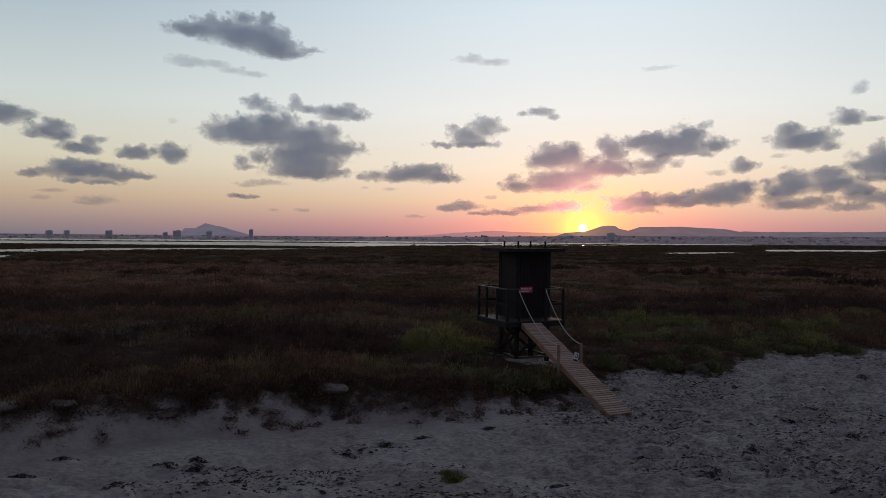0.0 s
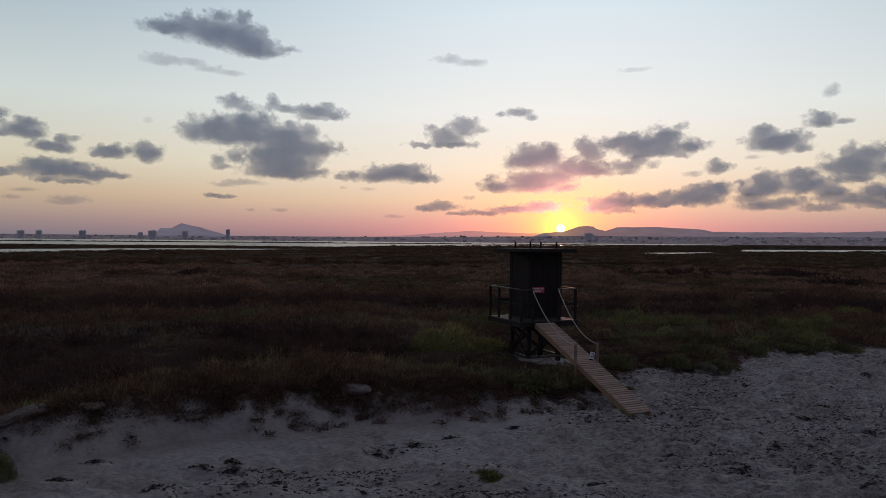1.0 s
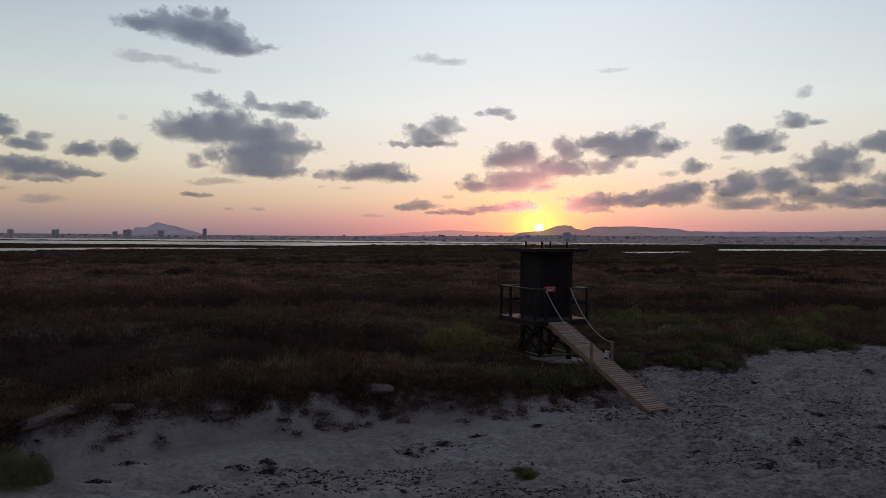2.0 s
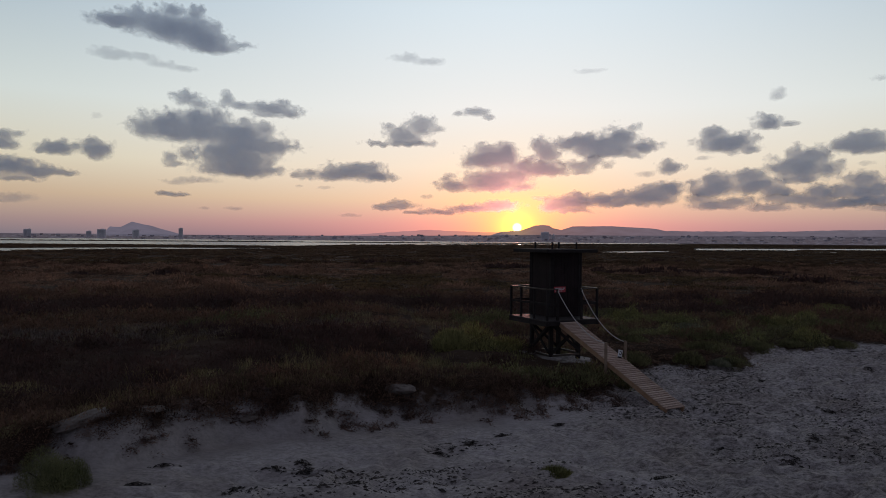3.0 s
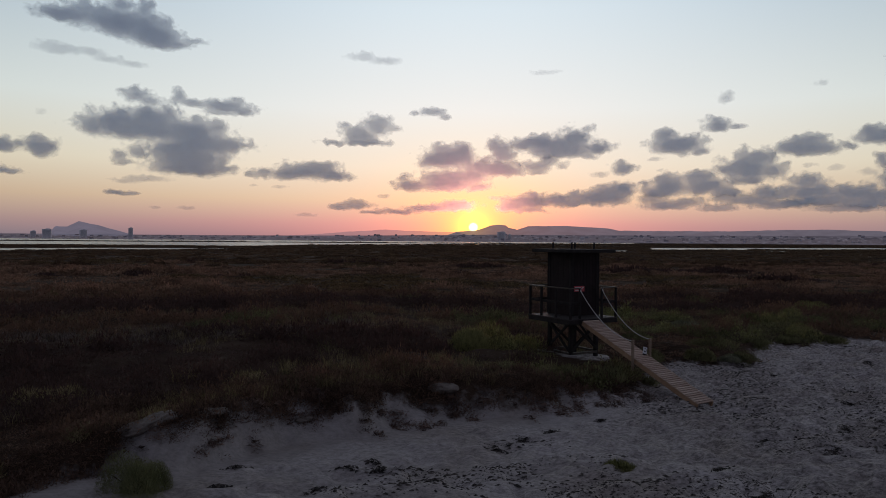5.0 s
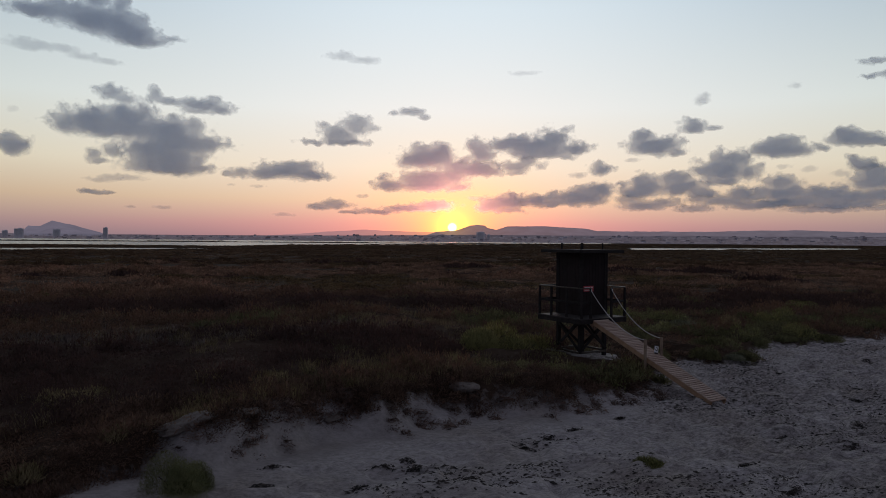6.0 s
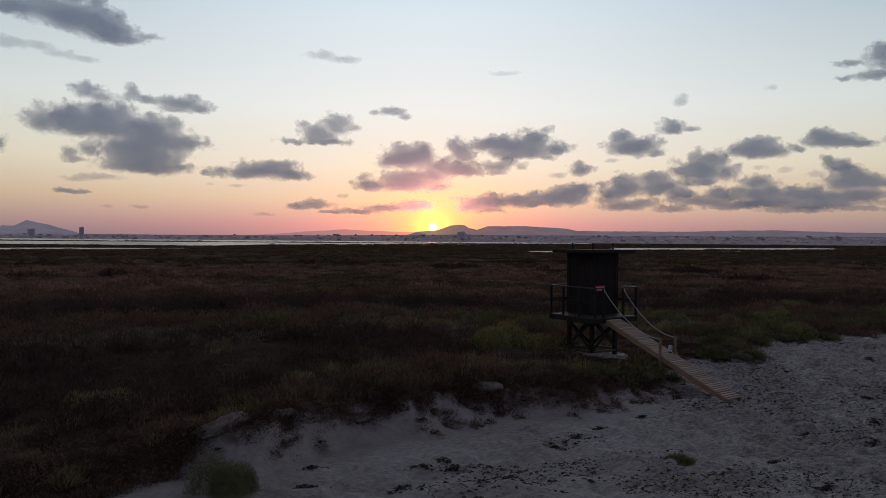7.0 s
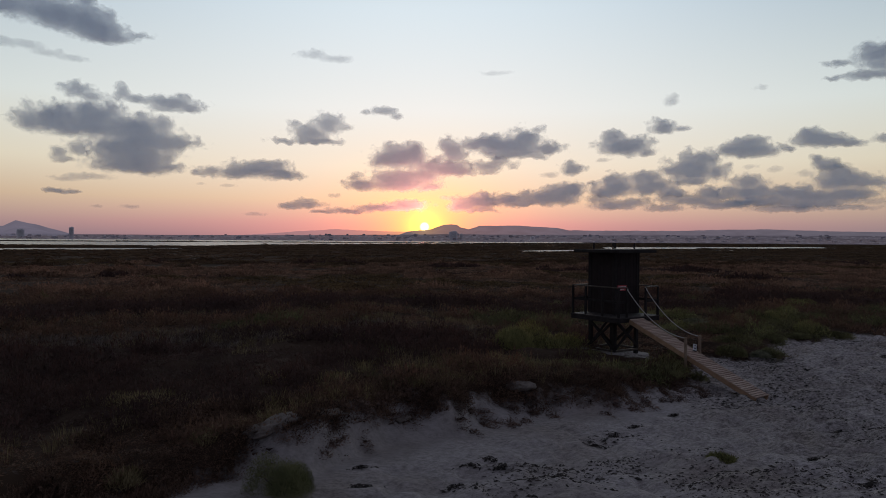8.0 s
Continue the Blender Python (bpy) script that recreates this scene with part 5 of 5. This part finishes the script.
cloud(31.9, 3.3, 0.9, (0.26, 0.52, 1.21, 0.55, 0.9), (-0.54, -0.07, 2.68, 0.43, 0.85), (1.47, -0.35, 2.61, 0.42, 0.85), (-2.39, 0.13, 1.66, 0.35, 0.6))
cloud(29.1, 2.6, 0.7, (0.01, 0.05, 1.75, 0.30, 0.85))
cloud(26.1, 7.6, 1, (-0.22, -0.10, 2.02, 0.74, 1), (-1.09, 0.61, 0.87, 0.57, 0.8), (0.64, 0.13, 1.28, 0.56, 0.9), (1.70, -0.59, 0.84, 0.30, 0.6))
cloud(24.4, 6.5, 0.34, (-0.02, -0.02, 0.70, 0.18, 0.8))
cloud(21.9, 6, 0.9, (0.07, -0.15, 1.06, 0.53, 0.9), (-0.15, 0.25, 0.62, 0.40, 0.65))
cloud(20.2, 5.4, 0.41, (-0.00, 0.02, 0.76, 0.27, 0.8))
cloud(29.1, 8.9, 0.95, (-0.27, -0.08, 1.17, 0.51, 0.9), (-0.35, 0.35, 0.75, 0.38, 0.7), (1.18, -0.14, 0.82, 0.21, 0.5))
cloud(29.5, 10.9, 0.41, (-0.06, -0.08, 0.66, 0.42, 0.85), (0.14, 0.20, 0.41, 0.33, 0.6))
cloud(35.9, 11.4, 0.24, (-0.03, -0.02, 0.46, 0.24, 0.8))
cloud(43.3, 12.4, 0.95, (-0.21, 0.48, 1.73, 0.70, 0.9), (-0.55, 0.90, 0.91, 0.41, 0.7), (-2.59, 0.13, 0.94, 0.30, 0.5), (-0.53, -0.78, 2.25, 0.34, 0.75), (-2.93, -0.83, 0.70, 0.19, 0.5), (1.11, -0.23, 1.36, 1.17, 0.9), (0.1, -0.18, 1.7, 0.42, 0.7))
cloud(36.8, 5.5, 0.27, (0.01, -0.05, 0.60, 0.25, 0.8))
cloud(35.1, 5.7, 0.24, (-0.00, -0.02, 0.54, 0.21, 0.8))
cloud(38.7, 5.1, 0.31, (-0.04, -0.00, 0.73, 0.28, 0.8))
cloud(41.1, 5.6, 0.24, (0.04, -0.01, 0.69, 0.20, 0.8))
cloud(43.2, 3, 0.37, (0.01, -0.03, 1.40, 0.27, 0.8))
cloud(39.2, 2.6, 0.65, (-1.61, -0.04, 2.96, 0.29, 0.85), (2.32, -0.02, 2.07, 0.24, 0.75))


# ---- lifeguard tower ----
TOWER = pose(2.38, 23.74, 0, 0, 0, 22.5)
H = 0.61
DECK_Z, HUT_TOP, RAIL_Z = 1.70, 3.86, 2.70
U0, U1, V0, V1 = -1.40, 0.68, -1.50, 0.72


def lifeguard_tower():
    e = empty("lifeguard_tower", TOWER)
    for su in (-1, 1):
        for sv in (-1, 1):
            part("leg", box_bm((0.13, 0.13, 3.70), (su * 0.56, sv * 0.56, 2.0), 0.012), M_DARKWOOD, e)
            part("roof_peg", box_bm((0.05, 0.05, 0.24), (su * 0.50, sv * 0.50, HUT_TOP + 0.22), 0.008), M_DARKWOOD, e)
    # deck frame and boards
    for v in (V0 + 0.06, -0.56, 0.56, V1 - 0.05):
        part("joist", box_bm((U1 - U0, 0.07, 0.14), ((U0 + U1) / 2, v, DECK_Z - 0.105), 0.005), M_DARKWOOD, e)
    for u in (U0 + 0.035, U1 - 0.035):
        part("joist", box_bm((0.07, V1 - V0 - 0.02, 0.15), (u, (V0 + V1) / 2, DECK_Z - 0.108), 0.005), M_DARKWOOD, e)
    n = 16
    for k in range(n):
        w = (V1 - V0) / n
        part("deck_board", box_bm((U1 - U0 + 0.04, w - 0.012, 0.032), ((U0 + U1) / 2, V0 + w * (k + 0.5), DECK_Z - 0.016), 0.004), M_DECK, e)
    # braces under the deck
    for su, sv, tu, tv in ((-1, -1, -1, 1), (1, -1, 1, 1), (-1, -1, 1, -1), (-1, 1, 1, 1)):
        off = 0.075
        ax, ay = (off * su if su == tu else 0), (off * sv if sv == tv else 0)
        a, b = (su * 0.56 + ax, sv * 0.56 + ay), (tu * 0.56 + ax, tv * 0.56 + ay)
        part("brace", beam_bm((*a, 0.50), (*b, 1.45), 0.035, 0.09), M_DARKWOOD, e)
        part("brace", beam_bm((a[0] * 1.03, a[1] * 1.03, 1.45), (b[0] * 1.03, b[1] * 1.03, 0.50), 0.035, 0.09), M_DARKWOOD, e)
        part("cross_rail", beam_bm((*a, 0.42), (*b, 0.42), 0.05, 0.07), M_RAIL, e)
    # hut of upright boards
    n = 9
    for axis in (0, 1):
        for sgn in (-1, 1):
            wall = part("wall", box_bm((2 * H - 0.06, 0.03, HUT_TOP - DECK_Z - 0.004) if axis == 0 else (0.03, 2 * H - 0.06, HUT_TOP - DECK_Z - 0.004),
                                       (0, sgn * (H - 0.04), (DECK_Z + HUT_TOP) / 2) if axis == 0 else (sgn * (H - 0.04), 0, (DECK_Z + HUT_TOP) / 2)), M_HUT, e)
            for k in range(n):
                w = 2 * H / n
                c = -H + w * (k + 0.5)
                h = HUT_TOP - DECK_Z - 0.01
                if axis == 0:
                    part("board", box_bm((w - 0.006, 0.022, h), (c, sgn * (H - 0.012), DECK_Z + h / 2 + 0.004), 0.003), M_HUT, wall)
                else:
                    part("board", box_bm((0.022, w - 0.006, h), (sgn * (H - 0.012), c, DECK_Z + h / 2 + 0.004), 0.003), M_HUT, wall)
    for su in (-1, 1):
        for sv in (-1, 1):
            part("corner_trim", box_bm((0.05, 0.05, HUT_TOP - DECK_Z - 0.01), (su * (H + 0.002), sv * (H + 0.002), (DECK_Z + HUT_TOP) / 2), 0.006), M_DARKWOOD, e)
    # boarded roof that covers the deck too
    ru, rv, half = -0.18, -0.20, 0.99
    for k in range(4):
        part("rafter", box_bm((0.06, 2 * half - 0.06, 0.08), (ru - half + 0.1 + k * (2 * half - 0.2) / 3, rv, HUT_TOP + 0.035), 0.004), M_DARKWOOD, e)
    n = 13
    for k in range(n):
        w = 2 * half / n
        part("roof_board", box_bm((2 * half, w - 0.008, 0.035), (ru, rv - half + w * (k + 0.5), HUT_TOP + 0.095), 0.004), M_ROOF, e)
    for sgn in (-1, 1):
        part("fascia", box_bm((2 * half + 0.05, 0.025, 0.10), (ru, rv + sgn * (half + 0.014), HUT_TOP + 0.05), 0.004), M_DARKWOOD, e)
        part("fascia", box_bm((0.025, 2 * half - 0.004, 0.10), (ru + sgn * (half + 0.014), rv, HUT_TOP + 0.05), 0.004), M_DARKWOOD, e)
    # railing
    inset = 0.05
    left, right, front, rear = U0 + inset, U1 - inset, V0 + inset, V1 - inset
    for u, v in ((left, rear), (left, 0.05), (left, -0.72), (left, front), (-0.95, front), (0.0, front), (right, front), (right, -0.4), (right, rear)):
        part("rail_post", box_bm((0.07, 0.07, RAIL_Z - DECK_Z + 0.12), (u, v, (RAIL_Z + DECK_Z) / 2 - 0.08), 0.006), M_DARKWOOD, e)
    runs = (((left, rear), (left, front)), ((left, front), (-0.95, front)), ((0.0, front), (right, front)), ((right, front), (right, rear)), ((left, rear), (right, rear)))
    for a, b in runs:
        part("handrail", beam_bm((*a, RAIL_Z), (*b, RAIL_Z), 0.085, 0.035), M_RAIL, e, "pale worn timber handrail")
        part("mid_rail", beam_bm((*a, RAIL_Z - 0.48), (*b, RAIL_Z - 0.48), 0.03, 0.08), M_DARKWOOD, e)
    return tagged(e, "dark timber lifeguard tower on legs with flat roof", "lifeguard tower")


lifeguard_tower()

sign = empty("red_sign", TOWER @ pose(-0.26, -H - 0.012, 2.62))
plate = part("plate", box_bm((0.46, 0.012, 0.19), (0, 0, 0), 0.004), M_SIGN, sign)
for bx, bz, bw, bh in ((-0.06, 0.045, 0.26, 0.022), (0.15, 0.045, 0.07, 0.03), (-0.02, -0.005, 0.34, 0.018), (-0.05, -0.05, 0.28, 0.018)):
    part("print_bar", box_bm((bw, 0.004, bh), (bx, -0.008, bz)), M_SIGNBAR, plate, "pale unreadable line of print")
tagged(sign, "small red notice board on the dark hut wall", "sign")

# ---- ramp ----
RT, RB = Vector((-0.56, -1.53, 1.655)), Vector((-0.40, -6.02, -0.17))
RAMP_W = 0.70


def timber_ramp():
    e = empty("timber_ramp", TOWER)
    d = RB - RT
    length = d.length
    q = d.to_track_quat("X", "Z").to_matrix().to_4x4()
    base = Matrix.Translation(RT) @ q
    for sgn in (-1, 1):
        part("stringer", box_bm((length, 0.05, 0.14), (length / 2, sgn * (RAMP_W / 2 - 0.03), -0.095), 0.006, base), M_STRINGER, e, "orange-brown pine side beam")
    n = 52
    pitch = length / n
    slat = box_bm((pitch - 0.028, RAMP_W, 0.024), (0, 0, 0), 0.003)
    me = bpy.data.meshes.new("slat")
    slat.to_mesh(me)
    slat.free()
    me.materials.append(M_RAMP)
    r = random.Random(3)
    for k in range(n):
        ob = new("slat", me)
        ob.parent = e
        ob.matrix_basis = base @ pose(pitch * (k + 0.5), r.uniform(-0.006, 0.006), -0.013 + r.uniform(-0.002, 0.002), r.uniform(-0.5, 0.5), 0, r.uniform(-0.35, 0.35))
    top = [Vector((-0.95, -1.45, RAIL_Z - 0.05)), Vector((0.0, -1.45, RAIL_Z - 0.05))]
    foot = [Vector((-0.90, -3.76, 1.27)), Vector((-0.14, -3.72, 1.27))]
    for a, b in zip(top, foot):
        part("post", box_bm((0.07, 0.07, 0.92), (b.x, b.y, b.z - 0.43), 0.008), M_POST, e)
        pts = []
        for k in range(17):
            t = k / 16
            p = a.lerp(b, t)
            p.z -= 0.33 * 4 * t * (1 - t)
            pts.append(p)
        part("rope", tube_bm(pts, 0.012), M_ROPE, e, "pale sagging handrail rope")
        part("knot", tube_bm([a + Vector((0, 0.03, 0.03)), a + Vector((0, -0.02, 0.0)), a + Vector((0, -0.03, -0.06))], 0.028), M_ROPE, e)
    return tagged(e, "pale slatted pine ramp with rope handrails", "ramp")


timber_ramp()

notice = empty("leaning_notice", TOWER @ pose(-0.27, -3.62, 0.775, -12, 14, -18) @ Matrix.Scale(0.72, 4))
board = part("board", box_bm((0.19, 0.015, 0.30), (0, 0, 0.20), 0.004), M_WHITE, notice)
bm = bmesh.new()
for k in range(14):
    if k in (5, 6):
        continue
    a0, a1 = 6.2832 * k / 14, 6.2832 * (k + 1) / 14
    ring = [bm.verts.new((r * math.cos(a), -0.0115, 0.22 + 1.25 * r * math.sin(a))) for r, a in ((0.042, a0), (0.068, a0), (0.068, a1), (0.042, a1))]
    bm.faces.new(ring)
part("symbol", bm, M_BLACK, board, "dark round symbol")
part("base", box_bm((0.17, 0.12, 0.08), (0, 0.01, 0.03), 0.02), M_DARKWOOD, notice)
tagged(notice, "white notice with dark symbol leaning on the ramp", "sign")

# ---- footings ----
for fu, fv, fs in ((-0.72, 0.50, 0.85), (-0.60, -0.62, 0.7), (0.62, -0.58, 0.85), (0.62, 0.60, 0.7)):
    p = TOWER @ Vector((fu, fv, 0))
    g = random.Random(int(fu * 100 + fv * 10))
    bm = bmesh.new()
    bmesh.ops.create_cone(bm, cap_ends=True, segments=18, radius1=fs * 0.60, radius2=fs * 0.48, depth=0.30)
    for vert in bm.verts:
        vert.co.x *= 1.0 + g.uniform(-0.12, 0.12)
        vert.co.y *= 0.85 + g.uniform(-0.12, 0.12)
        vert.co.z += g.uniform(-0.015, 0.015)
    ob = part("concrete_footing", bm, M_CONCRETE, None)
    ob.location = (p.x, p.y, float(ground_z(p.x, p.y)) - 0.10)
    tagged(ob, "low rough concrete footing under a tower leg", "footing", "footings of the tower")


# ---- stones and single plants ----
def pale_mound(x, y, w, d, h, seed, turn=0.0, lift=0.0, tilt=0.0):
    """A rounded crust of pale sandstone on the dune edge."""
    bm = bmesh.new()
    bmesh.ops.create_icosphere(bm, subdivisions=4, radius=1)
    for vert in bm.verts:
        c = vert.co
        k = 1 + 0.40 * noise.noise(Vector(c) * 1.3 + Vector((seed, 0, 0))) + 0.22 * noise.noise(Vector(c) * 3.7 + Vector((0, seed, 0))) + 0.10 * noise.noise(Vector(c) * 8)
        vert.co = Vector((c.x * w / 2, c.y * d / 2, (c.z if c.z < 0 else c.z ** 0.6) * h)) * k
    for f in bm.faces:
        f.smooth = True
    ob = part("sandstone_mound", bm, M_STONE, None)
    ob.location = (x, y, float(ground_z(x, y)) - 0.62 * h + lift)
    ob.rotation_euler = (0, radians(tilt), radians(turn))
    tagged(ob, "pale rounded sandy crust at the dune edge", "rock", "pale crusts of the dune edge")


pale_mound(-3.12, 18.05, 0.95, 0.6, 0.14, 2, -25, 0.03)
pale_mound(-9.27, 14.06, 1.1, 0.5, 0.11, 3, 28, 0.06, -15)
pale_mound(-8.3, 14.66, 0.75, 0.34, 0.08, 9, 28, 0.05)
pale_mound(-6.37, 16.05, 0.6, 0.24, 0.08, 11, 40)


def paper_scrap(x, y):
    """A small crumpled white scrap."""
    bm = bmesh.new()
    g = random.Random(5)
    rows_ = [[bm.verts.new((0.045 * i, 0.04 * j, 0.012 + 0.035 * g.random())) for i in range(5)] for j in range(4)]
    for p, q in zip(rows_, rows_[1:]):
        for i in range(4):
            bm.faces.new((p[i], p[i + 1], q[i + 1], q[i]))
    bmesh.ops.solidify(bm, geom=bm.faces[:], thickness=0.003)
    ob = part("paper_scrap", bm, M_WHITE, None)
    ob.matrix_world = pose(x, y, float(ground_z(x, y)), 20, 0, 35)
    tagged(ob, "small crumpled white scrap on the sand", "litter")


paper_scrap(-5.55, 16.72)


def single_bush(name, x, y, n, radius, height, leaf, material, label, kind_word, stems=True, seed=1, wide=0.14):
    """A bush of its own: stems and a crown of fine upright leaves."""
    g = random.Random(seed)
    z = float(ground_z(x, y))
    e = empty(name, pose(x, y, z - 0.02))
    V_, F_, N_ = leafy(n, radius, height, leaf, g, 1.1, wide)
    me = mesh_of("crown", V_, F_, material, True)
    me.normals_split_custom_set_from_vertices(N_.astype(np.float32))
    crown = new("crown", me)
    crown.parent = e
    if stems:
        for k in range(7):
            a, r = g.uniform(0, 6.283), radius * g.uniform(0.3, 0.7)
            part("stem", tube_bm([(0.1 * r * math.cos(a), 0.1 * r * math.sin(a), -0.03), (0.5 * r * math.cos(a), 0.5 * r * math.sin(a), height * 0.35), (0.8 * r * math.cos(a), 0.8 * r * math.sin(a), height * 0.5)], 0.008, 5), M_TWIG, e)
    return tagged(e, label, kind_word)


single_bush("round_bush", -9.06, 12.32, 34000, 0.60, 0.80, 0.022, M_BUSH, "rounded dull green bush on the sand below the dune", "bush", seed=2)
single_bush("grass_clump", 0.10, 13.35, 1800, 0.40, 0.20, 0.05, M_GREEN, "small flat green plant clump on open sand", "plant", False, 3)
single_bush("green_bush", -0.75, 24.9, 8000, 1.2, 1.0, 0.085, M_LIVE, "broad bright green bush behind the dune", "bush", seed=4)
single_bush("green_bush", 0.45, 23.9, 3000, 1.0, 0.55, 0.07, M_LIVE, "low spreading green bush beside the tower", "bush", seed=5)
single_bush("dark_bush", 2.35, 20.1, 3600, 0.85, 0.60, 0.06, M_OLIVE, "dark olive bush beside the ramp", "bush", seed=6)
single_bush("dark_bush", 1.0, 19.9, 3000, 0.75, 0.48, 0.06, M_OLIVE, "dark olive bush on the dune edge", "bush", seed=16)
single_bush("dark_bush", 3.75, 20.3, 900, 0.35, 0.32, 0.05, M_OLIVE, "dark low bush under the ramp", "bush", seed=17)
single_bush("small_bush", 4.95, 21.15, 700, 0.24, 0.3, 0.045, M_OLIVE, "small dark green tuft on the sand beside the ramp", "plant", False, 7)
BUSH_KINDS = {
    "live": ("green_bush", M_LIVE, "domed yellow-green bush at the marsh edge"),
    "olive": ("olive_bush", M_OLIVE, "low domed olive bush at the edge of the sand"),
    "pale": ("grey_bush", M_PALE, "flat pale grey-green bush at the edge of the sand"),
    "dry": ("dry_bush", M_DRY, "dry straw-tipped bush among dark marsh plants"),
}
MARSH_EDGE = (
    (6.0, 29.3, 0.47, 0.52, "dry"),
    (5.3, 23.9, 0.57, 0.52, "olive"),
    (7.1, 23.7, 0.53, 0.52, "olive"),
    (8.1, 23.3, 0.41, 0.22, "pale"),
    (8.6, 25.8, 0.92, 0.56, "olive"),
    (8.8, 23.2, 0.74, 0.57, "olive"),
    (12.5, 31.0, 0.55, 0.68, "dry"),
    (11.7, 27.2, 0.69, 0.44, "olive"),
    (15.5, 32.6, 0.68, 0.71, "live"),
    (18.7, 35.6, 0.74, 0.58, "live"),
    (14.7, 28.7, 0.96, 0.70, "live"),
    (13.3, 27.8, 0.58, 0.34, "olive"),
    (22.4, 39.1, 1.06, 0.58, "live"),
    (15.4, 28.0, 0.67, 0.32, "olive"),
    (15.3, 34.1, 0.55, 0.37, "olive"),
    (10.5, 31.9, 0.76, 0.35, "pale"),
    (9.0, 33.7, 0.59, 0.32, "dry"),
    (6.7, 28.2, 0.68, 0.35, "olive"),
    (18.2, 32.8, 0.68, 0.40, "olive"),
)
for k, (bx, by, br, bh, sort) in enumerate(MARSH_EDGE):
    name, stuff, words = BUSH_KINDS[sort]
    single_bush(name, bx, by, 3600, br, bh, 0.05, stuff, words, "bush", seed=20 + k, wide=0.2)
for k, (bx, by, br, bh) in enumerate(((17.6, 32.6, 1.1, 0.5), (9.6, 29.3, 0.9, 0.45), (24.5, 35.0, 1.3, 0.6), (20.9, 30.2, 0.9, 0.4))):
    single_bush("olive_bush", bx, by, 3600, br, bh, 0.055, M_OLIVE, "low domed olive bush at the edge of the sand", "bush", seed=40 + k, wide=0.2)
for k, (bx, by, br, bh) in enumerate(((-10.5, 13.9, 0.38, 0.3), (-11.6, 12.85, 0.42, 0.3), (-12.5, 16.9, 0.5, 0.4), (-11.9, 17.2, 0.5, 0.35), (-7.9, 17.6, 0.6, 0.4))):
    single_bush("dry_tuft", bx, by, 1300, br, bh, 0.06, M_DRY, "pale dry tuft among dark dune shrubs", "plant", False, 60 + k)
